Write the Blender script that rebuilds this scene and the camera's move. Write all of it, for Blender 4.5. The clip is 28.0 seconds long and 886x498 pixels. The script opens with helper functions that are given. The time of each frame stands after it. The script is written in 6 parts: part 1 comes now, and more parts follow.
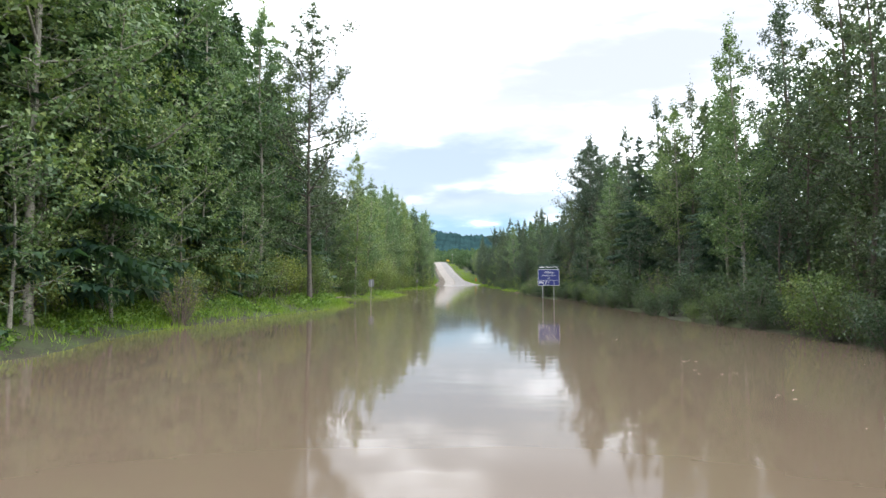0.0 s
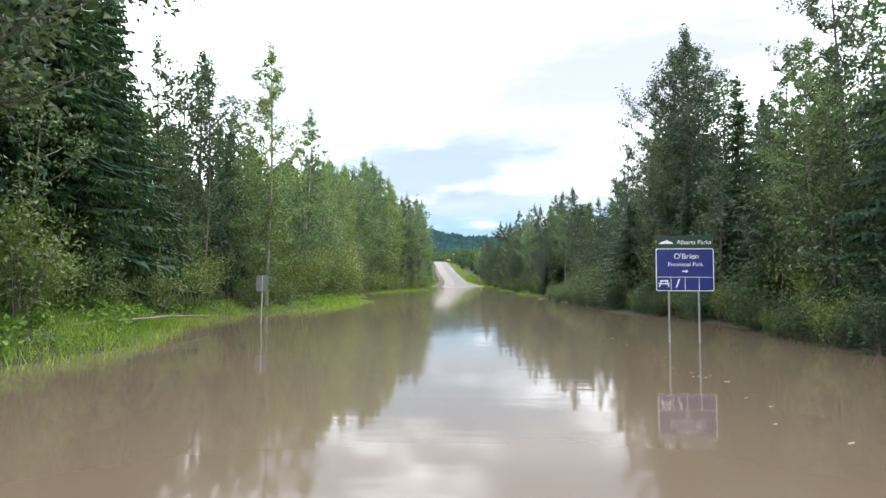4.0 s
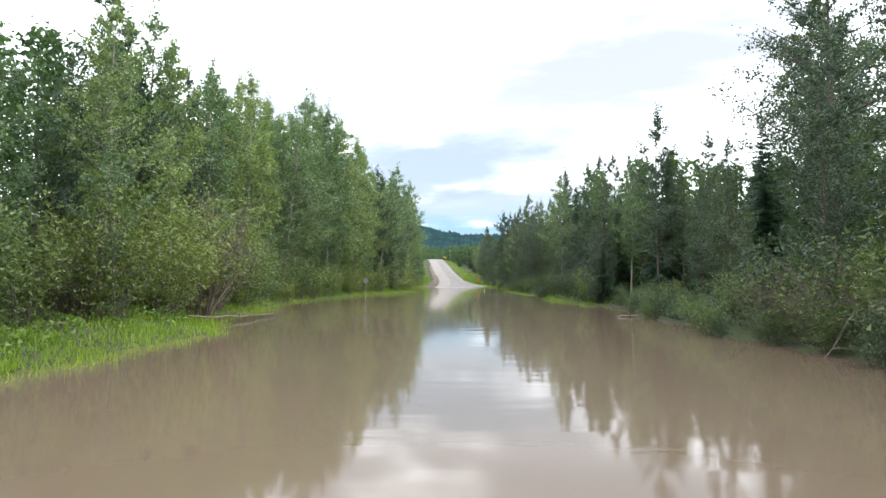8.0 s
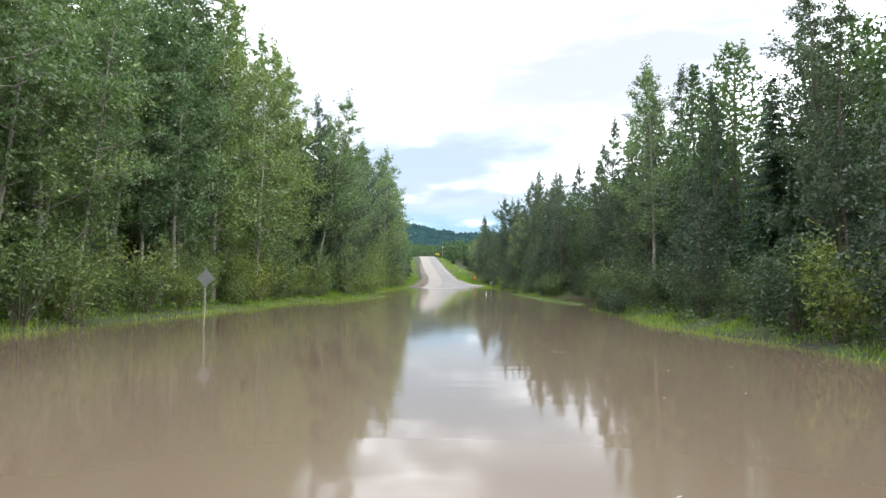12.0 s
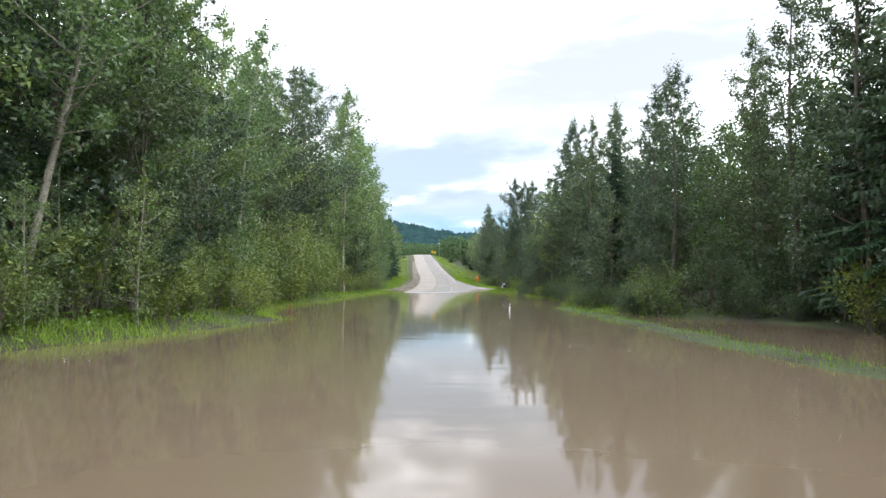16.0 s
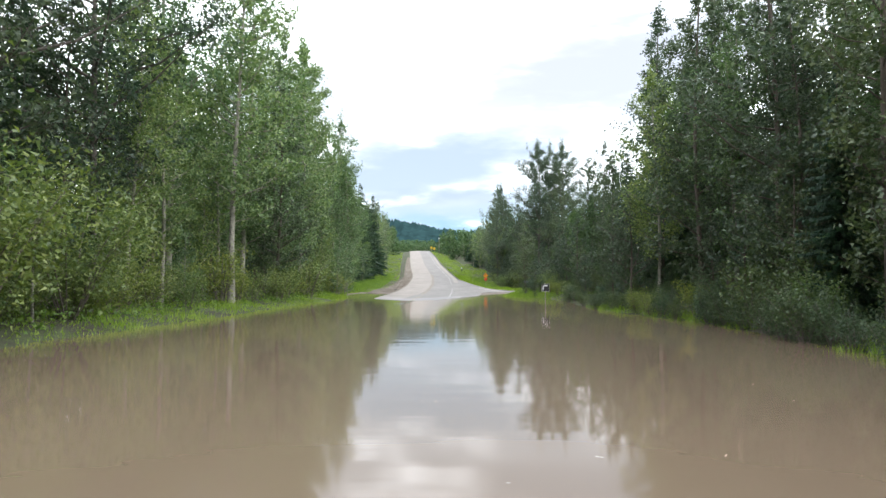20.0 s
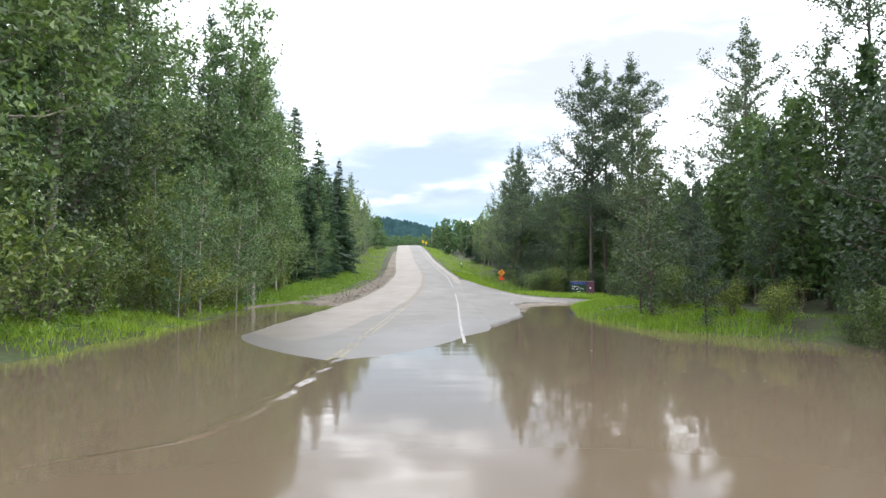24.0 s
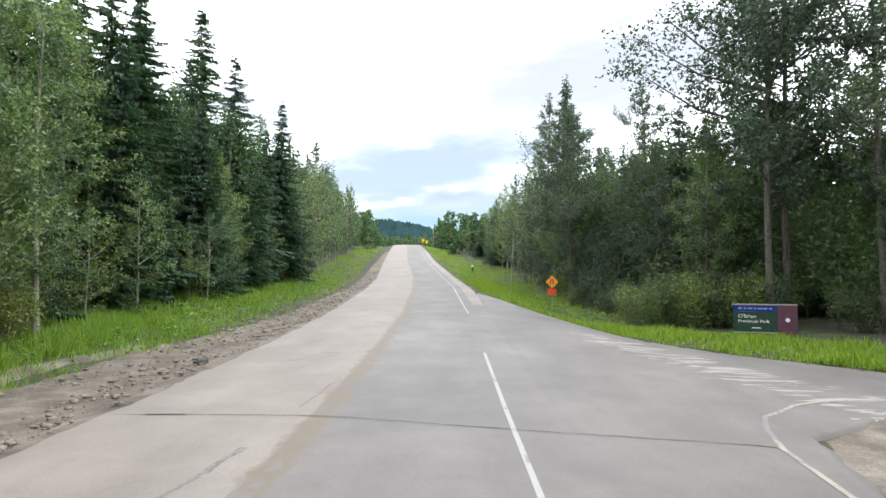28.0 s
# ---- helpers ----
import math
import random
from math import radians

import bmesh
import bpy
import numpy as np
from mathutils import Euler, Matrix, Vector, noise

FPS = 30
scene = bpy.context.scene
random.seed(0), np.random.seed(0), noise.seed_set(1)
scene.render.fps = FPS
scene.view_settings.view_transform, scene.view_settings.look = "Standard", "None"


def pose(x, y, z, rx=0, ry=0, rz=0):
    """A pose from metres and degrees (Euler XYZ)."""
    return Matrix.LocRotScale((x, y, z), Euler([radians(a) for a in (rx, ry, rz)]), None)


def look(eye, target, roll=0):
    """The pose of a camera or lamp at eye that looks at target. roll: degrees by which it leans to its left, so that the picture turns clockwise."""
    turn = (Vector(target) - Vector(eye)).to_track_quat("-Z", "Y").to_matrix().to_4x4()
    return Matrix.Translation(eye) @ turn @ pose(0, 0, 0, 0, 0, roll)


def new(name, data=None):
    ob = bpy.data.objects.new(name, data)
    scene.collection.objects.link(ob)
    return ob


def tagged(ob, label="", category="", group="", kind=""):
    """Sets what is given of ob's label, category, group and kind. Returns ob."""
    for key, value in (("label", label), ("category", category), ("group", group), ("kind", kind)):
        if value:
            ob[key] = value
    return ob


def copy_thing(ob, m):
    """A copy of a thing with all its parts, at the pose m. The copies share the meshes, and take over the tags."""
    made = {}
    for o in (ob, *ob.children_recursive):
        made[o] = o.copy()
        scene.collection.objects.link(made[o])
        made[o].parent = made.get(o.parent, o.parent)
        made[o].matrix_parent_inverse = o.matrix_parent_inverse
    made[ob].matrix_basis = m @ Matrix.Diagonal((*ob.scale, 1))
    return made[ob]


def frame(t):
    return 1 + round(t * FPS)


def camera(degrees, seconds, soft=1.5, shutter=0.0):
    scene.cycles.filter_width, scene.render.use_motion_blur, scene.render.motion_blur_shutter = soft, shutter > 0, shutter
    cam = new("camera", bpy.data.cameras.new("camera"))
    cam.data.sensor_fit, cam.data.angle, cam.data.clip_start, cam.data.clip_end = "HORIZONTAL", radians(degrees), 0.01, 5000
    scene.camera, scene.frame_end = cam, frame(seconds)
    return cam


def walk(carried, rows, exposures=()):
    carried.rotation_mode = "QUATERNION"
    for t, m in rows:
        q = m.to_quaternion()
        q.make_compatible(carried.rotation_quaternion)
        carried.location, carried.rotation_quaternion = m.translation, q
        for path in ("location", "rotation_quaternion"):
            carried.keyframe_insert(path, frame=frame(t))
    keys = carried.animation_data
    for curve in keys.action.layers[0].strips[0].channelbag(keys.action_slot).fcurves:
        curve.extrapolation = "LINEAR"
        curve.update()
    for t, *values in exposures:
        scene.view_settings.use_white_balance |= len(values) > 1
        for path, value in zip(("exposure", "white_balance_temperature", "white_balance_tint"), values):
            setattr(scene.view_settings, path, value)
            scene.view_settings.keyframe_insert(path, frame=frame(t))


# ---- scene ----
cam = camera(74.0, 28.0, soft=1.5)
ROWS = [
    (0.0, 0.000, 0.000, 2.068, 1.666, 3.113, 0.048),
    (0.5, -0.067, 3.943, 2.070, 1.681, 3.106, 0.027),
    (1.0, -0.069, 7.862, 2.059, 1.684, 3.097, 0.006),
    (1.5, -0.005, 11.718, 2.045, 1.682, 3.097, -0.019),
    (2.0, 0.079, 15.617, 2.018, 1.695, 3.111, -0.052),
    (2.5, 0.185, 19.578, 1.991, 1.736, 3.142, -0.093),
    (3.0, 0.318, 23.552, 1.961, 1.815, 3.185, -0.136),
    (3.5, 0.498, 27.465, 1.919, 1.911, 3.223, -0.179),
    (5.5, -0.142, 44.437, 2.032, 1.693, 3.203, -0.169),
    (6.0, -0.101, 48.899, 2.025, 1.713, 3.177, -0.177),
    (6.5, -0.029, 53.329, 2.010, 1.723, 3.151, -0.191),
    (7.0, 0.059, 57.723, 1.990, 1.714, 3.132, -0.207),
    (7.5, 0.188, 62.293, 1.978, 1.661, 3.129, -0.216),
    (8.0, 0.318, 66.917, 1.982, 1.593, 3.138, -0.207),
    (8.5, 0.442, 71.479, 1.985, 1.520, 3.146, -0.183),
    (9.0, 0.545, 76.109, 1.983, 1.448, 3.145, -0.157),
    (9.5, 0.605, 80.832, 1.974, 1.391, 3.137, -0.136),
    (10.0, 0.630, 85.529, 1.981, 1.329, 3.124, -0.125),
    (10.5, 0.660, 90.098, 1.992, 1.222, 3.110, -0.128),
    (11.0, 0.733, 94.511, 1.966, 1.126, 3.095, -0.127),
    (11.5, 0.821, 98.978, 1.924, 1.071, 3.075, -0.117),
    (12.0, 0.922, 103.405, 1.921, 1.074, 3.057, -0.113),
    (12.5, 1.227, 107.584, 1.948, 1.086, 3.037, -0.117),
    (14.5, 1.649, 128.570, 2.146, 1.043, 3.140, -0.192),
    (15.0, 1.602, 133.399, 2.101, 1.023, 3.150, -0.147),
    (15.5, 1.536, 138.220, 2.033, 1.007, 3.151, -0.097),
    (16.0, 1.479, 143.117, 1.954, 0.992, 3.146, -0.053),
    (16.5, 1.443, 148.081, 1.899, 0.993, 3.150, -0.024),
    (17.0, 1.436, 153.121, 1.876, 1.025, 3.154, -0.011),
    (17.5, 1.443, 158.219, 1.894, 1.091, 3.155, -0.004),
    (18.0, 1.468, 163.221, 1.925, 1.148, 3.148, 0.001),
    (18.5, 1.506, 168.048, 1.933, 1.187, 3.138, -0.004),
    (19.0, 1.560, 172.894, 1.911, 1.218, 3.129, -0.017),
    (19.5, 1.662, 177.782, 1.885, 1.224, 3.129, -0.021),
    (20.0, 1.695, 182.568, 1.876, 1.194, 3.137, -0.007),
    (20.5, 1.614, 187.586, 1.903, 1.128, 3.145, 0.028),
    (21.0, 1.400, 192.794, 1.912, 1.035, 3.143, 0.077),
    (21.5, 1.129, 197.937, 1.926, 0.914, 3.140, 0.130),
    (23.5, 0.476, 219.075, 2.042, 0.515, 3.029, -0.110),
    (24.0, 0.387, 224.268, 2.007, 0.439, 3.036, -0.093),
    (24.5, 0.292, 229.519, 1.983, 0.394, 3.058, -0.069),
    (25.0, 0.207, 234.710, 1.975, 0.375, 3.096, -0.043),
    (25.5, 0.121, 239.832, 1.963, 0.384, 3.127, -0.019),
    (26.0, 0.017, 244.912, 1.960, 0.411, 3.146, 0.005),
    (26.5, -0.021, 249.869, 1.992, 0.441, 3.169, 0.045),
    (27.0, -0.068, 254.480, 2.224, 0.507, 3.194, 0.106),
    (27.5, -0.046, 258.464, 2.644, 0.624, 3.225, 0.184),
    (28.0, 0.000, 261.944, 3.087, 0.767, 3.263, 0.261),
]
walk(cam, [(t, pose(x, y, z, 90 + pitch, roll, yaw)) for t, x, y, z, yaw, pitch, roll in ROWS])

# ---------------------------------------------------------------- world and light
SUN_EL, SUN_AZ = radians(46), radians(106)


def build_world():
    w = bpy.data.worlds.new("overcast_sky")
    scene.world = w
    w.use_nodes = True
    nt = w.node_tree
    nt.nodes.clear()
    N, L = nt.nodes.new, nt.links.new
    out, bg = N("ShaderNodeOutputWorld"), N("ShaderNodeBackground")
    sky = N("ShaderNodeTexSky")
    sky.sky_type = "NISHITA"
    sky.sun_disc = False
    sky.sun_elevation, sky.sun_rotation = SUN_EL, SUN_AZ
    tc = N("ShaderNodeTexCoord")
    sep = N("ShaderNodeSeparateXYZ")
    L(tc.outputs["Generated"], sep.inputs[0])

    def math_node(op, a, b=None, c=None):
        n = N("ShaderNodeMath")
        n.operation = op
        for i, v in enumerate((a, b, c)):
            if v is None:
                continue
            if isinstance(v, (int, float)):
                n.inputs[i].default_value = v
            else:
                L(v, n.inputs[i])
        return n.outputs[0]

    zz = math_node("ADD", math_node("MAXIMUM", sep.outputs["Z"], 0.0), 0.10)
    px = math_node("DIVIDE", sep.outputs["X"], zz)
    py = math_node("DIVIDE", sep.outputs["Y"], zz)
    comb = N("ShaderNodeCombineXYZ")
    L(px, comb.inputs[0])
    L(py, comb.inputs[1])
    noise1 = N("ShaderNodeTexNoise")
    noise1.inputs["Scale"].default_value = 0.55
    noise1.inputs["Detail"].default_value = 5.0
    noise1.inputs["Roughness"].default_value = 0.55
    noise1.inputs["Distortion"].default_value = 0.3
    L(comb.outputs[0], noise1.inputs["Vector"])
    # nearly closed bright cloud, with soft grey-blue rifts and a bluer band low down
    ramp = N("ShaderNodeValToRGB")
    ramp.color_ramp.elements[0].position = 0.33
    ramp.color_ramp.elements[0].color = (2.15, 2.24, 2.38, 1)
    ramp.color_ramp.elements[1].position = 0.62
    ramp.color_ramp.elements[1].color = (3.50, 3.58, 3.72, 1)
    L(noise1.outputs["Fac"], ramp.inputs[0])
    ahead = math_node("MAXIMUM", sep.outputs["Y"], 0.05)
    ga, gb = math_node("DIVIDE", sep.outputs["X"], ahead), math_node("DIVIDE", sep.outputs["Z"], ahead)
    wisp = N("ShaderNodeTexNoise")
    wisp.inputs["Scale"].default_value = 9.0
    wisp.inputs["Detail"].default_value = 5.0
    flat = N("ShaderNodeCombineXYZ")
    L(ga, flat.inputs[0])
    L(math_node("MULTIPLY", gb, 3.2), flat.inputs[1])
    L(flat.outputs[0], wisp.inputs["Vector"])
    shift = math_node("MULTIPLY", math_node("SUBTRACT", wisp.outputs["Fac"], 0.5), 1.35)

    def rift(below, ca, cb, ra, rb, slope, colour, most):
        da = math_node("DIVIDE", math_node("SUBTRACT", ga, ca), ra)
        tilted = math_node("SUBTRACT", math_node("SUBTRACT", gb, cb), math_node("MULTIPLY", math_node("SUBTRACT", ga, ca), slope))
        db = math_node("DIVIDE", tilted, rb)
        d = math_node("SQRT", math_node("ADD", math_node("MULTIPLY", da, da), math_node("MULTIPLY", db, db)))
        fac = N("ShaderNodeMapRange")
        fac.interpolation_type = "SMOOTHSTEP"
        fac.inputs["From Min"].default_value = 1.20
        fac.inputs["From Max"].default_value = 0.45
        fac.inputs["To Max"].default_value = most
        L(math_node("ADD", d, shift), fac.inputs["Value"])
        mx = N("ShaderNodeMixRGB")
        L(fac.outputs[0], mx.inputs[0])
        L(below, mx.inputs[1])
        mx.inputs[2].default_value = (*colour, 1)
        return mx.outputs[0]

    # thin edges first, then the grey-blue cores
    col = rift(ramp.outputs[0], 0.30, 0.372, 0.46, 0.125, 0.24, (1.04, 1.07, 1.12), 0.98)
    col = rift(col, 0.28, 0.365, 0.31, 0.092, 0.25, (0.72, 0.75, 0.83), 0.80)
    col = rift(col, -0.02, 0.205, 0.33, 0.090, 0.14, (1.00, 1.06, 1.14), 0.98)
    col = rift(col, -0.05, 0.198, 0.22, 0.060, 0.14, (0.50, 0.61, 0.75), 0.85)
    col = rift(col, -0.26, 0.315, 0.20, 0.080, 0.0, (0.92, 0.96, 1.02), 0.95)
    col = rift(col, 0.06, 0.132, 0.30, 0.032, 0.05, (0.52, 0.61, 0.72), 0.93)
    col = rift(col, -0.10, 0.110, 0.75, 0.020, 0.02, (0.55, 0.68, 0.82), 0.9)
    low = N("ShaderNodeMapRange")
    low.interpolation_type = "SMOOTHSTEP"
    low.inputs["From Min"].default_value = 0.122
    low.inputs["From Max"].default_value = 0.088
    L(math_node("ADD", sep.outputs["Z"], math_node("MULTIPLY", shift, 0.05)), low.inputs["Value"])
    base = N("ShaderNodeMixRGB")
    L(low.outputs[0], base.inputs[0])
    L(col, base.inputs[1])
    base.inputs[2].default_value = (0.34, 0.58, 0.82, 1)
    mix = N("ShaderNodeMixRGB")
    mix.blend_type = "ADD"
    mix.inputs[0].default_value = 0.05
    L(base.outputs[0], mix.inputs[1])
    L(sky.outputs[0], mix.inputs[2])
    L(mix.outputs[0], bg.inputs[0])
    bg.inputs[1].default_value = 1.0
    L(bg.outputs[0], out.inputs[0])


build_world()
sun = new("sun", bpy.data.lights.new("sun", "SUN"))
sun.data.energy, sun.data.angle, sun.data.color = 1.25, radians(16), (1.0, 0.975, 0.94)
sun.matrix_world = look((0, 0, 0), (-math.sin(SUN_AZ) * math.cos(SUN_EL), -math.cos(SUN_AZ) * math.cos(SUN_EL), -math.sin(SUN_EL)))


# ---------------------------------------------------------------- materials
def material(name, build):
    m = bpy.data.materials.new(name)
    m.use_nodes = True
    nt = m.node_tree
    b = nt.nodes["Principled BSDF"]
    build(nt, b)
    return m


def noise_node(nt, scale, detail=4.0, rough=0.55, vec=None, stretch=None):
    n = nt.nodes.new("ShaderNodeTexNoise")
    n.inputs["Scale"].default_value = scale
    n.inputs["Detail"].default_value = detail
    n.inputs["Roughness"].default_value = rough
    if vec is None:
        vec = nt.nodes.new("ShaderNodeTexCoord").outputs["Object"]
    if stretch:
        mp = nt.nodes.new("ShaderNodeMapping")
        mp.inputs["Scale"].default_value = stretch
        nt.links.new(vec, mp.inputs["Vector"])
        vec = mp.outputs["Vector"]
    nt.links.new(vec, n.inputs["Vector"])
    return n.outputs["Fac"]


def ramp_node(nt, fac, *stops):
    r = nt.nodes.new("ShaderNodeValToRGB")
    el = r.color_ramp.elements
    while len(el) < len(stops):
        el.new(0.5)
    for e, (p, c) in zip(el, stops):
        e.position, e.color = p, (*c, 1)
    nt.links.new(fac, r.inputs[0])
    return r.outputs[0]


def mixed(nt, fac, a, b, blend="MIX"):
    m = nt.nodes.new("ShaderNodeMixRGB")
    m.blend_type = blend
    for i, v in enumerate((fac, a, b)):
        if isinstance(v, (int, float)):
            m.inputs[i].default_value = v
        elif isinstance(v, tuple):
            m.inputs[i].default_value = (*v, 1)
        else:
            nt.links.new(v, m.inputs[i])
    return m.outputs[0]


def bump_node(nt, b, height, strength, distance):
    n = nt.nodes.new("ShaderNodeBump")
    n.inputs["Strength"].default_value = strength
    n.inputs["Distance"].default_value = distance
    nt.links.new(height, n.inputs["Height"])
    nt.links.new(n.outputs[0], b.inputs["Normal"])


def plain(name, color, rough=0.6, metal=0.0, scale=30, vary=0.25):
    def f(nt, b):
        n = noise_node(nt, scale)
        dark = tuple(c * (1 - vary) for c in color)
        light = tuple(min(1, c * (1 + vary)) for c in color)
        nt.links.new(ramp_node(nt, n, (0.3, dark), (0.7, light)), b.inputs["Base Color"])
        b.inputs["Roughness"].default_value = rough
        b.inputs["Metallic"].default_value = metal
    return material(name, f)


def leaf_material(name, dark, mid, light, gloss=0.45):
    """Foliage: each leaf its own green, each tree its own cast, with light through the leaf."""
    def f(nt, b):
        geo = nt.nodes.new("ShaderNodeNewGeometry")
        info = nt.nodes.new("ShaderNodeObjectInfo")
        col = ramp_node(nt, geo.outputs["Random Per Island"], (0.0, dark), (0.55, mid), (1.0, light))
        cast = ramp_node(nt, info.outputs["Random"], (0.0, (0.66, 0.78, 0.80)), (0.5, (0.98, 1.0, 0.95)), (1.0, (1.35, 1.22, 0.82)))
        col = mixed(nt, 1.0, col, cast, "MULTIPLY")
        nt.links.new(col, b.inputs["Base Color"])
        b.inputs["Roughness"].default_value = gloss
        b.inputs["Specular IOR Level"].default_value = 0.5
        tr = nt.nodes.new("ShaderNodeBsdfTranslucent")
        nt.links.new(mixed(nt, 1.0, col, (1.25, 1.35, 0.6), "MULTIPLY"), tr.inputs[0])
        ms = nt.nodes.new("ShaderNodeMixShader")
        ms.inputs[0].default_value = 0.34
        nt.links.new(b.outputs[0], ms.inputs[1])
        nt.links.new(tr.outputs[0], ms.inputs[2])
        nt.links.new(ms.outputs[0], nt.nodes["Material Output"].inputs[0])
    return material(name, f)


LEAF = leaf_material("aspen_leaves", (0.060, 0.108, 0.044), (0.118, 0.190, 0.083), (0.23, 0.300, 0.160))
# poplar grey-green, darkened further for the shaded side of the road
LEAF_POPLAR_SHADED = leaf_material("poplar_leaves_shaded", (0.028, 0.052, 0.034), (0.050, 0.083, 0.053), (0.112, 0.147, 0.112))
LEAF_WILLOW = leaf_material("willow_leaves", (0.068, 0.108, 0.032), (0.128, 0.180, 0.052), (0.23, 0.270, 0.100))
NEEDLE = leaf_material("spruce_needles", (0.017, 0.042, 0.028), (0.036, 0.076, 0.047), (0.070, 0.125, 0.076), 0.55)
FARLEAF = leaf_material("far_foliage", (0.038, 0.078, 0.038), (0.066, 0.118, 0.056), (0.11, 0.170, 0.085), 0.7)
# right-bank shrubs and understorey: the shade of that side is in this green
LEAF_SHADED = leaf_material("shaded_bank_leaves", (0.032, 0.060, 0.032), (0.058, 0.096, 0.048), (0.110, 0.150, 0.085))
HERB = leaf_material("herb_leaves", (0.055, 0.118, 0.022), (0.110, 0.205, 0.036), (0.19, 0.29, 0.065))
GRASS = leaf_material("grass_blades", (0.090, 0.17, 0.018), (0.17, 0.285, 0.028), (0.27, 0.37, 0.06), 0.5)


def bark_aspen(nt, b):
    n = noise_node(nt, 2.2, 5, 0.6, stretch=(3, 3, 1.2))
    k = noise_node(nt, 9.0, 4, 0.7, stretch=(1, 1, 4.0))
    pale = ramp_node(nt, n, (0.3, (0.15, 0.145, 0.115)), (0.7, (0.33, 0.315, 0.26)))
    scar = ramp_node(nt, k, (0.36, (0.05, 0.045, 0.04)), (0.46, (1, 1, 1)))
    nt.links.new(mixed(nt, 1.0, pale, scar, "MULTIPLY"), b.inputs["Base Color"])
    b.inputs["Roughness"].default_value = 0.85
    bump_node(nt, b, k, 0.4, 0.02)


def bark_dark(nt, b):
    n = noise_node(nt, 6.0, 6, 0.7, stretch=(4, 4, 0.8))
    nt.links.new(ramp_node(nt, n, (0.3, (0.045, 0.036, 0.03)), (0.7, (0.13, 0.105, 0.085))), b.inputs["Base Color"])
    b.inputs["Roughness"].default_value = 0.9
    bump_node(nt, b, n, 0.7, 0.03)


BARK = material("aspen_bark", bark_aspen)
BARK_DARK = material("dark_bark", bark_dark)



def water_look(nt, b):
    pos = nt.nodes.new("ShaderNodeNewGeometry").outputs["Position"]
    silt = noise_node(nt, 0.06, 5, 0.55, vec=pos, stretch=(1.6, 0.6, 1))
    nt.links.new(ramp_node(nt, silt, (0.3, (0.142, 0.106, 0.073)), (0.7, (0.172, 0.130, 0.092))), b.inputs["Base Color"])
    b.inputs["Roughness"].default_value = 0.06
    b.inputs["IOR"].default_value = 1.56
    a = noise_node(nt, 0.9, 2, 0.45, vec=pos, stretch=(0.4, 1.6, 1))
    c = noise_node(nt, 4.0, 2, 0.5, vec=pos, stretch=(0.4, 1.5, 1))
    where = noise_node(nt, 0.05, 2, 0.5, vec=pos)
    gust = ramp_node(nt, where, (0.46, (0.12, 0.12, 0.12)), (0.70, (1, 1, 1)))
    fine = mixed(nt, 1.0, c, gust, "MULTIPLY")
    h = nt.nodes.new("ShaderNodeMath")
    h.operation = "MULTIPLY_ADD"
    nt.links.new(fine, h.inputs[0])
    h.inputs[1].default_value = 0.09
    nt.links.new(a, h.inputs[2])
    bump_node(nt, b, h.outputs[0], 0.13, 0.03)


WATER = material("muddy_water", water_look)


def ground_look(nt, b):
    pos = nt.nodes.new("ShaderNodeNewGeometry").outputs["Position"]
    n = noise_node(nt, 0.35, 6, 0.6, vec=pos)
    k = noise_node(nt, 5.0, 5, 0.65, vec=pos)
    soil = ramp_node(nt, k, (0.3, (0.020, 0.020, 0.011)), (0.7, (0.055, 0.052, 0.028)))
    moss = ramp_node(nt, k, (0.3, (0.034, 0.050, 0.017)), (0.7, (0.070, 0.094, 0.030)))
    nt.links.new(mixed(nt, ramp_node(nt, n, (0.42, (0, 0, 0)), (0.58, (1, 1, 1))), soil, moss), b.inputs["Base Color"])
    b.inputs["Roughness"].default_value = 0.95
    bump_node(nt, b, k, 0.8, 0.1)


GROUND = material("forest_ground", ground_look)


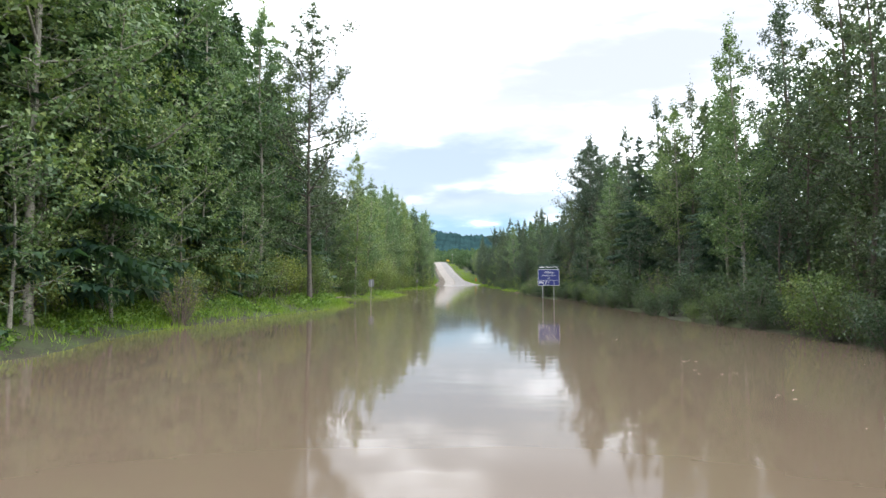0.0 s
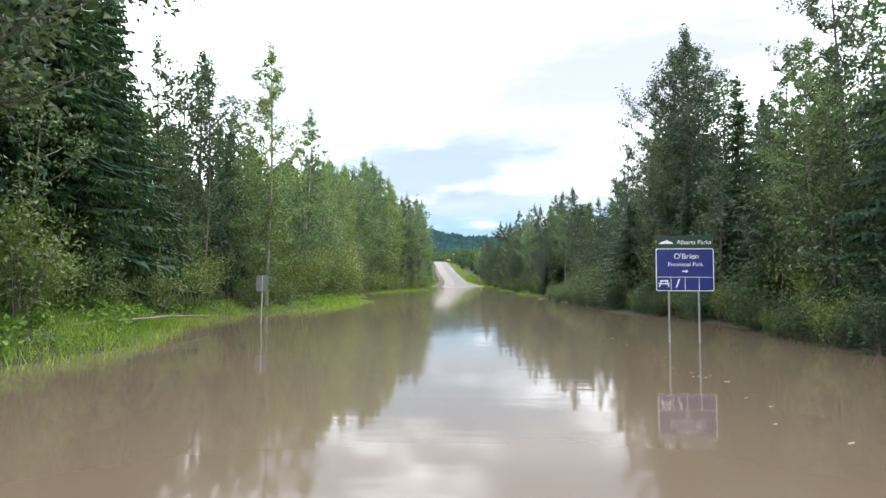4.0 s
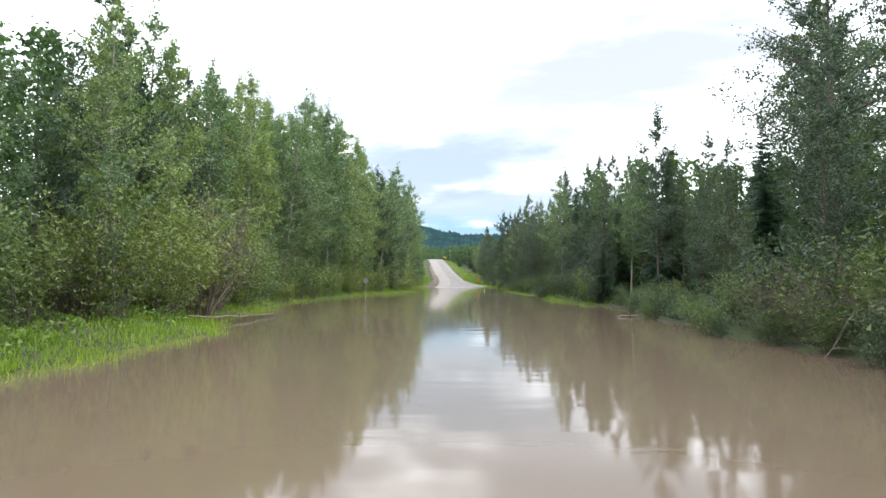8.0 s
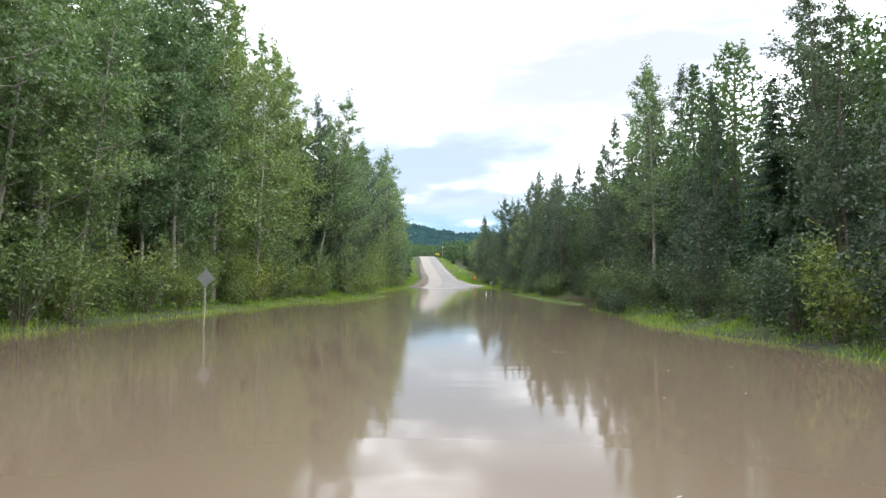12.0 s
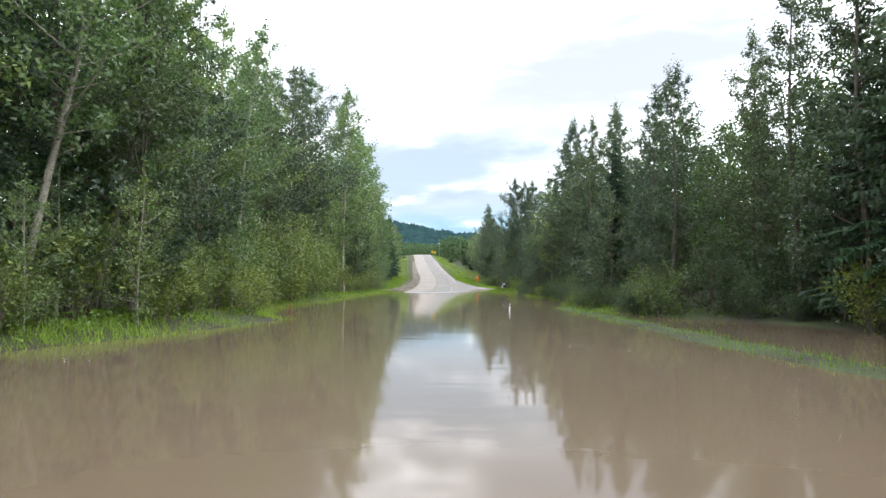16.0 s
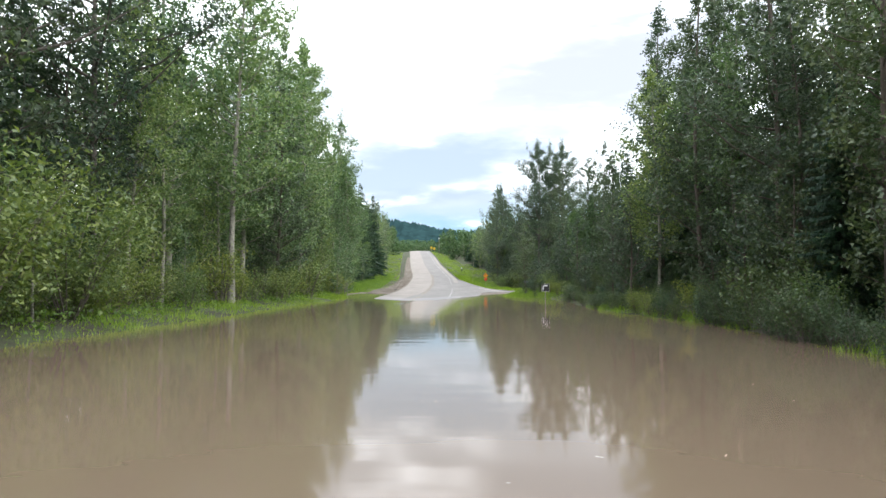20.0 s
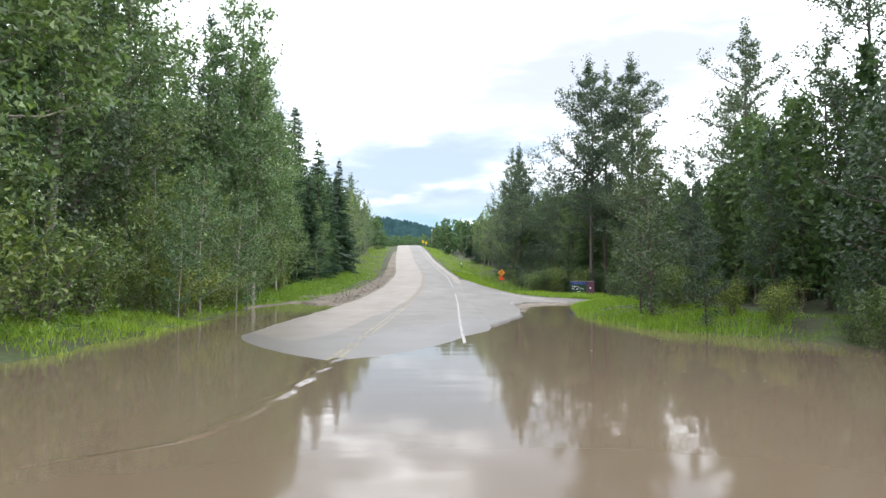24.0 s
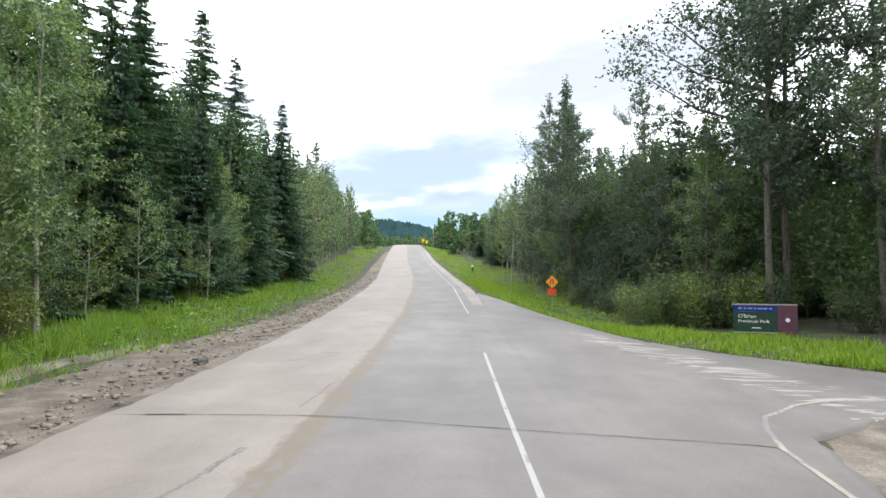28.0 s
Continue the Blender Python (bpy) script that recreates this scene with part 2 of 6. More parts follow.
def asphalt_look(nt, b):
    pos = nt.nodes.new("ShaderNodeNewGeometry").outputs["Position"]
    big = noise_node(nt, 0.22, 5, 0.6, vec=pos, stretch=(1.8, 0.5, 1))
    grit = noise_node(nt, 38.0, 3, 0.7, vec=pos)
    base = ramp_node(nt, big, (0.3, (0.128, 0.118, 0.109)), (0.7, (0.180, 0.167, 0.154)))
    spec = ramp_node(nt, grit, (0.3, (0.80, 0.80, 0.80)), (0.7, (1.15, 1.15, 1.15)))
    dry = mixed(nt, 1.0, base, spec, "MULTIPLY")
    # still wet where the flood has just left it
    sep = nt.nodes.new("ShaderNodeSeparateXYZ")
    nt.links.new(pos, sep.inputs[0])
    lap = nt.nodes.new("ShaderNodeMath")
    lap.operation = "MULTIPLY_ADD"
    nt.links.new(big, lap.inputs[0])
    lap.inputs[1].default_value = 0.10
    nt.links.new(sep.outputs["Z"], lap.inputs[2])
    wet = ramp_node(nt, lap.outputs[0], (0.085, (1, 1, 1)), (0.125, (0, 0, 0)))
    def deposit(attr, noise, spread, lo, hi):
        at = nt.nodes.new("ShaderNodeAttribute")
        at.attribute_name = attr
        m = nt.nodes.new("ShaderNodeMath")
        m.operation = "MULTIPLY_ADD"
        nt.links.new(noise, m.inputs[0])
        m.inputs[1].default_value = spread
        nt.links.new(at.outputs["Fac"], m.inputs[2])
        r = nt.nodes.new("ShaderNodeMapRange")
        r.interpolation_type = "SMOOTHSTEP"
        r.inputs["From Min"].default_value, r.inputs["From Max"].default_value = lo, hi
        nt.links.new(m.outputs[0], r.inputs["Value"])
        return r.outputs[0]

    rag = noise_node(nt, 1.6, 6, 0.65, vec=pos, stretch=(1.6, 0.7, 1))
    lick = noise_node(nt, 1.3, 5, 0.6, vec=pos, stretch=(0.45, 2.2, 1))
    blot = noise_node(nt, 0.5, 6, 0.65, vec=pos)
    worn = ramp_node(nt, blot, (0.36, (0.86, 0.86, 0.86)), (0.64, (1.08, 1.08, 1.08)))
    pale = mixed(nt, 1.0, ramp_node(nt, big, (0.3, (0.198, 0.172, 0.147)), (0.7, (0.248, 0.218, 0.189))), mixed(nt, 1.0, worn, spec, "MULTIPLY"), "MULTIPLY")
    dry = mixed(nt, 1.0, dry, worn, "MULTIPLY")
    dry = mixed(nt, deposit("silt", rag, 0.5, 0.22, 0.30), dry, pale)
    dry = mixed(nt, deposit("mud", rag, 1.1, 0.42, 0.72), dry, (0.150, 0.120, 0.086))
    dry = mixed(nt, deposit("streak", lick, 1.6, 0.86, 0.94), dry, (0.30, 0.27, 0.25))
    nt.links.new(mixed(nt, wet, dry, mixed(nt, 1.0, dry, (0.74, 0.72, 0.71), "MULTIPLY")), b.inputs["Base Color"])
    nt.links.new(mixed(nt, wet, (0.68, 0.68, 0.68), (0.42, 0.42, 0.42)), b.inputs["Roughness"])
    bump_node(nt, b, grit, 0.25, 0.006)


ASPHALT = material("weathered_asphalt", asphalt_look)


def gravel_look(nt, b):
    pos = nt.nodes.new("ShaderNodeNewGeometry").outputs["Position"]
    big = noise_node(nt, 0.8, 5, 0.6, vec=pos)
    grit = noise_node(nt, 14.0, 4, 0.75, vec=pos)
    base = ramp_node(nt, big, (0.3, (0.088, 0.072, 0.056)), (0.5, (0.155, 0.130, 0.103)), (0.72, (0.26, 0.226, 0.186)))
    spec = ramp_node(nt, grit, (0.3, (0.6, 0.6, 0.6)), (0.7, (1.3, 1.3, 1.3)))
    nt.links.new(mixed(nt, 1.0, base, spec, "MULTIPLY"), b.inputs["Base Color"])
    b.inputs["Roughness"].default_value = 0.95
    bump_node(nt, b, grit, 0.9, 0.04)


GRAVEL = material("washed_gravel", gravel_look)


def worn_paint(name, color, keep):
    def f(nt, b):
        pos = nt.nodes.new("ShaderNodeNewGeometry").outputs["Position"]
        chips = noise_node(nt, 5.0, 6, 0.75, vec=pos, stretch=(1.5, 0.5, 1))
        thin = noise_node(nt, 0.7, 3, 0.5, vec=pos)
        both = mixed(nt, 0.45, chips, thin)
        nt.links.new(ramp_node(nt, both, (keep, (0.19, 0.178, 0.172)), (keep + 0.07, color)), b.inputs["Base Color"])
        b.inputs["Roughness"].default_value = 0.75
    return material(name, f)


CRACK = plain("crack_fill", (0.055, 0.050, 0.047), 0.9)
SEAM_GREY = plain("bare_asphalt", (0.175, 0.158, 0.145), 0.9, 0, 9, 0.4)
YELLOW = worn_paint("worn_yellow_paint", (0.36, 0.295, 0.150), 0.47)
YELLOW_PALE = worn_paint("faded_edge_paint", (0.32, 0.29, 0.235), 0.46)
WHITE = worn_paint("worn_white_paint", (0.33, 0.318, 0.31), 0.42)
STEEL = plain("galvanised_steel", (0.36, 0.37, 0.37), 0.5, 0.6)
WOODPOST = plain("grey_wood", (0.30, 0.27, 0.22), 0.85)
SIGN_BLUE = plain("blue_sign_sheet", (0.008, 0.020, 0.15), 0.4, 0, 3, 0.12)
SIGN_GREEN = plain("green_sign_sheet", (0.008, 0.036, 0.018), 0.5, 0, 3, 0.12)
SIGN_WHITE = plain("white_sign_sheet", (0.72, 0.73, 0.74), 0.4, 0, 3, 0.06)
SIGN_BACK = plain("grey_sign_back", (0.15, 0.155, 0.15), 0.45, 0.5, 4, 0.15)
BLACK = plain("black_paint", (0.012, 0.012, 0.013), 0.5)
ORANGE = plain("orange_sign_sheet", (0.80, 0.28, 0.015), 0.4, 0, 3, 0.1)
RED = plain("red_orange_sheet", (0.75, 0.06, 0.012), 0.4, 0, 3, 0.1)
YELLOW_SIGN = plain("yellow_sign_sheet", (0.72, 0.46, 0.02), 0.4, 0, 3, 0.1)
BURGUNDY = plain("burgundy_board", (0.085, 0.026, 0.048), 0.6, 0, 4, 0.2)
LOG = plain("weathered_log", (0.20, 0.17, 0.13), 0.9, 0, 12, 0.4)
STONE = plain("river_stone", (0.19, 0.165, 0.135), 0.85, 0, 6, 0.4)
BARK_GREY = plain("grey_poplar_bark", (0.085, 0.075, 0.063), 0.9, 0, 9, 0.5)
TWIG = plain("grey_twigs", (0.13, 0.11, 0.095), 0.9, 0, 12, 0.3)
# the blue of the distance haze is mixed into the ridge colour
RIDGE = plain("hazy_distant_forest", (0.020, 0.044, 0.046), 1.0, 0, 0.03, 0.35)
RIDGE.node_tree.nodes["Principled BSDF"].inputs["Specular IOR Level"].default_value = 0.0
DEADWOOD = plain("dead_twigs", (0.150, 0.118, 0.098), 0.9, 0, 12, 0.35)
FOAM = plain("drift_foam", (0.52, 0.47, 0.39), 0.7, 0, 8, 0.25)


# ---------------------------------------------------------------- mesh helpers
def raw_mesh(name, verts, faces, mats, index=None, smooth=False):
    """A mesh from arrays of vertices and of equal-sided faces."""
    me = bpy.data.meshes.new(name)
    verts = np.asarray(verts, dtype=np.float32)
    faces = np.asarray(faces, dtype=np.int32)
    k = faces.shape[1]
    me.vertices.add(len(verts))
    me.vertices.foreach_set("co", verts.ravel())
    me.loops.add(faces.size)
    me.loops.foreach_set("vertex_index", faces.ravel())
    me.polygons.add(len(faces))
    me.polygons.foreach_set("loop_start", np.arange(0, faces.size, k, dtype=np.int32))
    for m in (mats if isinstance(mats, (list, tuple)) else [mats]):
        me.materials.append(m)
    if index is not None:
        me.polygons.foreach_set("material_index", np.asarray(index, dtype=np.int32))
    me.update(calc_edges=True)
    if smooth:
        me.polygons.foreach_set("use_smooth", np.ones(len(faces), dtype=bool))
    me.validate()
    return me


def thing(name, label, category, group="", m=None):
    ob = new(name)
    ob.empty_display_size = 0.2
    tagged(ob, label, category, group)
    if m is not None:
        ob.matrix_basis = m
    return ob


def child(name, me, parent, label=""):
    ob = new(name, me)
    ob.parent = parent
    if label:
        ob["label"] = label
    return ob


def part(name, bm, mat, parent, label=""):
    me = bpy.data.meshes.new(name)
    bm.to_mesh(me)
    bm.free()
    me.materials.append(mat)
    return child(name, me, parent, label)


def box_bm(sx, sy, sz, at=(0, 0, 0), bevel=0.0, m=None):
    bm = bmesh.new()
    bmesh.ops.create_cube(bm, size=1)
    bmesh.ops.scale(bm, vec=(sx, sy, sz), verts=bm.verts)
    if bevel:
        bmesh.ops.bevel(bm, geom=bm.edges[:], offset=bevel, segments=2, affect="EDGES", profile=0.5)
    bmesh.ops.translate(bm, vec=at, verts=bm.verts)
    if m is not None:
        bmesh.ops.transform(bm, matrix=m, verts=bm.verts)
    return bm


def plate_bm(outline, thick, at=(0, 0, 0)):
    """A plate in the xz plane, facing -y."""
    bm = bmesh.new()
    vs = [bm.verts.new((x, 0, z)) for x, z in outline]
    f = bm.faces.new(vs)
    g = bmesh.ops.extrude_face_region(bm, geom=[f])
    bmesh.ops.translate(bm, vec=(0, thick, 0), verts=[v for v in g["geom"] if isinstance(v, bmesh.types.BMVert)])
    bmesh.ops.recalc_face_normals(bm, faces=bm.faces)
    bmesh.ops.translate(bm, vec=at, verts=bm.verts)
    return bm


def rounded(w, h, r, n=5):
    pts = []
    for cx, cz, a0 in ((w / 2 - r, h / 2 - r, 0), (-w / 2 + r, h / 2 - r, 90), (-w / 2 + r, -h / 2 + r, 180), (w / 2 - r, -h / 2 + r, 270)):
        for i in range(n + 1):
            a = radians(a0 + 90 * i / n)
            pts.append((cx + r * math.cos(a), cz + r * math.sin(a)))
    return pts


def tube_arrays(path, radii, sides=6):
    """Vertices and quads of a tapered tube along a path."""
    path = np.asarray(path, float)
    n = len(path)
    tang = np.gradient(path, axis=0)
    tang /= np.linalg.norm(tang, axis=1)[:, None] + 1e-9
    ref = np.array([0.0, 0, 1]) if abs(tang[0][2]) < 0.8 else np.array([1.0, 0, 0])
    u = np.cross(tang, ref)
    u /= np.linalg.norm(u, axis=1)[:, None] + 1e-9
    v = np.cross(tang, u)
    ang = np.linspace(0, 2 * math.pi, sides, endpoint=False)
    ring = u[:, None, :] * np.cos(ang)[None, :, None] + v[:, None, :] * np.sin(ang)[None, :, None]
    V = (path[:, None, :] + ring * np.asarray(radii)[:, None, None]).reshape(-1, 3)
    F = []
    for i in range(n - 1):
        for j in range(sides):
            F.append((i * sides + j, i * sides + (j + 1) % sides, (i + 1) * sides + (j + 1) % sides, (i + 1) * sides + j))
    return V, np.array(F, int)


def join_arrays(parts):
    V, F, o = [], [], 0
    for v, f in parts:
        V.append(v)
        F.append(f + o)
        o += len(v)
    return np.concatenate(V), np.concatenate(F)


def leaf_quads(rng, centres, size, flat=0.35, long=1.5):
    """A pointed leaf at every centre, turned at random."""
    n = len(centres)
    a = rng.normal(size=(n, 3))
    a[:, 2] *= 0.8
    a /= np.linalg.norm(a, axis=1)[:, None]
    b = rng.normal(size=(n, 3))
    b -= a * (a * b).sum(1)[:, None]
    b /= np.linalg.norm(b, axis=1)[:, None]
    s = (size * rng.uniform(0.65, 1.35, n))[:, None]
    V = np.stack([centres - b * s * 0.5, centres + b * s * 0.5, centres + a * s * long], 1).reshape(-1, 3)
    F = np.arange(3 * n).reshape(-1, 3)
    return V, F


# ---------------------------------------------------------------- the lie of the land
# water's edge on both sides, then the foot of the trees
WL_Y = [-60, 16, 22.7, 30, 37.6, 43.4, 49, 56, 62, 66, 69, 71, 74, 79, 89, 93, 96.5, 104, 110, 117, 125, 130, 140, 151, 158, 162, 166, 173, 176, 179, 185, 195, 215, 240, 252, 262, 275, 290]
WL_X = [-12, -12, -13.2, -12.4, -11, -9.8, -9.6, -11.8, -13.8, -13, -11.8, -10.4, -9.4, -9.1, -9.0, -11, -13.6, -12.8, -13.6, -14.6, -15, -14.2, -13.2, -12.5, -11, -9.8, -8.5, -7.3, -9, -10.8, -11.6, -11.2, -10.9, -10.3, -11.5, -12.2, -12.8, -12]
WR_Y = [-60, 18, 26, 31, 40, 49, 58, 64, 68, 72, 82, 90, 93, 98, 103, 106, 112, 115, 118, 121, 127, 135, 144, 149, 154, 166, 173, 177, 185, 190, 200, 208, 220, 228, 235, 240, 243, 245, 248, 250, 254, 257, 268, 272, 276, 290]
WR_X = [12.8, 12.9, 12.4, 11.6, 12.2, 11.6, 12.1, 12.4, 10.7, 10.2, 10.4, 9.8, 10.5, 10.4, 10.6, 13.5, 14, 12.4, 11.4, 10.9, 9.8, 10.2, 10.6, 13.4, 16.5, 17, 15.5, 12.4, 11.4, 11, 12.5, 12.8, 11.3, 11.5, 12, 13, 13.4, 11.2, 9.2, 8.4, 8.0, 8.1, 10, 11, 14, 16]
TL_Y = [-60, 16, 32, 42, 50, 64, 88, 100, 118, 131, 142, 162, 166, 174, 180, 195, 215, 240, 252, 262, 275, 290]
TL_X = [-12.6, -12.6, -12.2, -10.2, -9.3, -9, -9.4, -10.2, -12.2, -12.6, -13.2, -11.5, -8.3, -7.2, -8.8, -10.7, -10.9, -10.3, -11.5, -12.2, -12.8, -12]
TR_Y = [-60, 17, 40, 58, 82, 92, 101, 112, 121, 143, 165, 190, 200, 205, 220, 246, 257, 267, 272, 276, 290]
TR_X = [12.5, 12.3, 12, 11.2, 11, 11, 10.2, 9.6, 10.5, 10.2, 10.3, 10.5, 12.5, 12.2, 9.5, 8.6, 8, 9, 11, 14, 16]
RD_Y = [-80, 200, 239, 262, 275, 285, 301, 338, 377, 427, 485, 520, 600]
RD_Z = [-0.7, -0.34, 0.0, 0.18, 0.38, 0.72, 1.5, 3.8, 7.3, 12.3, 17.5, 18.9, 19.2]
CL_Y = [-80, 295, 320, 338, 377, 427, 485, 520, 560, 620]
CL_X = [-2.55, -2.55, -3.4, -4.7, -8.3, -12.2, -16.8, -21, -29, -50]


def sm(a, b, v):
    t = np.clip((v - a) / (b - a), 0, 1)
    return t * t * (3 - 2 * t)


def road_mid(y):
    return np.interp(y, CL_Y, CL_X)


def road_crown(y):
    return np.interp(y, RD_Y, RD_Z)


def wob(x, y, s, seed=0.0):
    return np.sin(x * s + 1.7 * np.sin(y * s * 0.83 + seed)) * np.cos(y * s * 1.13 + 1.3 * np.sin(x * s * 0.71 + seed * 2))


def road_z(x, y):
    """Crowned surface, nearly level where it rises out of the water."""
    d = x - road_mid(y)
    left = np.interp(y, [238, 244, 250], [0.006, 0.0100, 0.0155])
    right = np.interp(y, [239, 241.6, 245.5, 252], [0.0055, 0.0094, 0.0143, 0.0165])
    return road_crown(y) - np.where(d < 0, -d * left, d * right)


# side road to the right: its near and far edges
NE_X = [2.7, 4.4, 5.1, 5.45, 6.7, 9.5, 12.9, 18, 28, 45, 80]
NE_Y = [251, 256, 262, 269, 273, 275, 274.5, 268, 257, 243, 215]
FE_X = [2.7, 5.4, 8.1, 10.9, 13.7, 20, 30, 45, 80]
FE_Y = [312, 301, 290, 284.6, 280.4, 272.5, 262, 248, 220]


def apron_z(x, y):
    w = sm(2.75, 11, x)
    dip = 0.020 * np.clip(x - 2.75, 0, 3) * (1 - sm(258, 268, y))
    return -dip + road_z(np.minimum(x, 2.75), y) * (1 - w) + (0.10 + 0.012 * (np.clip(y, 250, 300) - 272) * (1 - sm(12, 30, x)) - 0.36 * sm(13.2, 17.5, x)) * w


def ground_z(x, y):
    x, y = np.asarray(x, float), np.asarray(y, float)
    left, right = np.interp(y, WL_Y, WL_X), np.interp(y, WR_Y, WR_X)
    d = np.where(x < 0, left - x, x - right) + 0.35 * wob(x, y, 0.55)
    steep = np.where(x < 0, 0.15 * (1 - sm(58, 76, y)), 0.0)
    up = (0.17 + steep) * np.clip(d, 0, 3) + 0.035 * np.clip(d - 3, 0, 20)
    flood = np.where(d > 0, up, np.maximum(0.16 * d, -1.0))
    # low grassy tongue between the road and the flooded trees
    tongue = 0.10 - 0.13 * np.abs(x - np.interp(y, [148, 154, 162, 172, 186], [10.9, 10.7, 10.1, 10.2, 9.6]) + 0.2 * wob(x, y, 0.6))
    flood = np.where((y > 147) & (y < 188) & (x > 0), np.maximum(flood, tongue - 0.12 * (1 - sm(147, 153, y))), flood)
    m = road_mid(y)
    e = np.where(x < m, m - x - 4.9, x - m - 5.3)
    crown = road_crown(y)
    lhs = crown - 0.16 - 0.14 * np.clip(e, 0, 3) + 0.12 * np.clip(e - 4, 0, 12) + 0.02 * np.clip(e - 16, 0, 40)
    rhs = np.maximum(crown - 0.16 - 0.20 * np.clip(e, 0, 7), 0.3) + 0.02 * np.clip(e - 9, 0, 40)
    hill = np.where(x < m, lhs, rhs)
    hill = np.where(e < 0, crown - 0.35, hill)
    w = sm(252, 276, y)
    z = flood * (1 - w) + hill * w
    # junction
    yn, yf = np.interp(x, NE_X, NE_Y), np.interp(x, FE_X, FE_Y)
    near = np.maximum(flood, apron_z(x, yn) - 0.07 - 0.13 * sm(0, 0.6, yn - y) * (1 - sm(9, 12, x)) - 0.10 * np.clip(yn - y, 0, 20))
    t = sm(0, 14, y - yf)
    behind = (apron_z(x, yf) + 0.02 + 0.05 * np.clip(y - yf, 0, 8)) * (1 - t) + hill * t
    zone = np.where(y < yn, near, np.where(y > yf, behind, apron_z(x, y) - 0.07))
    z = np.where((x > 2.75) & (y > 235) & (y < 320), zone, z)
    # far hills
    far = sm(560, 900, y) * 24 + 6 * sm(500, 900, y) * wob(x, y, 0.006, 1.0)
    z = z + far
    z = z + 0.06 * wob(x, y, 1.3, 2.0) * np.clip(np.abs(x - m) - 8, 0, 1) * np.clip(z * 3, 0, 1) + 0.35 * wob(x, y, 0.11, 0.4) * np.clip((np.abs(x - m) - 17) / 10, 0, 1) * np.where((y > 225) & (y < 310) & (x > 0), 0, 1)
    return z


def axis(lo, hi, step, far):
    a = list(np.arange(lo, hi + step, step))
    s, v = step, lo
    low = []
    while v > -far:
        s *= 1.25
        v -= s
        low.append(v)
    s, v, high = step, a[-1], []
    while v < far:
        s *= 1.25
        v += s
        high.append(v)
    return np.array(low[::-1] + a + high)


def build_ground():
    xs, ys = axis(-30, 32, 0.85, 2600), axis(-20, 400, 1.5, 2600)
    X, Y = np.meshgrid(xs, ys)
    Z = ground_z(X, Y)
    nx, ny = len(xs), len(ys)
    i = np.arange(nx * ny).reshape(ny, nx)
    F = np.stack([i[:-1, :-1], i[:-1, 1:], i[1:, 1:], i[1:, :-1]], -1).reshape(-1, 4)
    V = np.stack([X, Y, Z], -1).reshape(-1, 3)
    me = raw_mesh("ground", V, F, GROUND, smooth=True)
    return tagged(new("ground", me), "grassy banks and dark forest soil on both sides of the flooded road", "ground", kind="structure")


build_ground()


def build_water():
    xs, ys = np.linspace(-90, 90, 61), np.linspace(-150, 288, 91)
    X, Y = np.meshgrid(xs, ys)
    i = np.arange(X.size).reshape(X.shape)
    F = np.stack([i[:-1, :-1], i[:-1, 1:], i[1:, 1:], i[1:, :-1]], -1).reshape(-1, 4)
    V = np.stack([X, Y, X * 0], -1).reshape(-1, 3)
    return tagged(new("water", raw_mesh("water", V, F, WATER)), "still brown muddy flood water over the road", "flood water", kind="structure")


build_water()


def edge_wave(y, s=0.0):
    return 0.10 * math.sin(y * 1.3 + s) + 0.06 * math.sin(y * 3.7 + 2 * s) + 0.03 * math.sin(y * 9.1 + s)


road = thing("road", "two-lane grey asphalt road rising out of flood water", "road")
road["kind"] = "structure"


def mark(me, name, values):
    me.attributes.new(name, "FLOAT", "POINT").data.foreach_set("value", np.asarray(values, dtype=np.float32))


def loft(name, rows, mat):
    """A surface from rows of equally many points."""
    n, k = len(rows), len(rows[0])
    i = np.arange(n * k).reshape(n, k)
    F = np.stack([i[:-1, :-1], i[:-1, 1:], i[1:, 1:], i[1:, :-1]], -1).reshape(-1, 4)
    return raw_mesh(name, np.array([p for r in rows for p in r], float), F, mat, smooth=True)


ACROSS = (-4.9, -4.5, -4, -3.4, -2.8, -2.3, -1.9, -1.5, -1.2, -0.9, -0.6, -0.3, 0, 0.4, 1, 2, 3, 4, 4.6, 5.3)
rows, silt, mud = [], [], []
for y in [*np.arange(150, 238, 2.0), *np.arange(238, 300, 0.4), *np.arange(300, 620, 1.0)]:
    row = []
    inner = np.interp(y, [243.75, 245.3, 249, 255, 259, 266, 271, 280, 330, 480], [-1.95, -1.35, -1.15, -1.0, -0.5, -0.55, -0.35, -0.3, -0.15, -0.1])
    outer = -4.95 + np.interp(y, [243.75, 244.3, 245.2, 245.7, 246.4, 247.2, 248], [2.7, 2.15, 1.4, 1.2, 0.55, 0.25, 0.0])
    for k, dx in enumerate(ACROSS):
        x = road_mid(y) + dx + (0.6 * edge_wave(y, k) if k in (0, len(ACROSS) - 1) else 0)
        row.append((x, y, float(road_z(x, y)) - (0.02 if k in (0, len(ACROSS) - 1) else 0)))
        lane = min(inner - dx, dx - outer, (y - 243.6) * 0.5)
        verge = min(dx - 4.3, 5.3 - dx) if 302 < y < 420 else -1.0
        silt.append(max(-1.5, min(1.5, max(lane, verge))))
        mud.append(0.24 - abs(dx + 0.12) if 262 < y < 335 else -1.0)
    rows.append(row)
me = loft("asphalt", rows, ASPHALT)
mark(me, "silt", silt)
mark(me, "mud", mud)
mark(me, "streak", np.full(len(silt), -2.0))
child("asphalt", me, road)

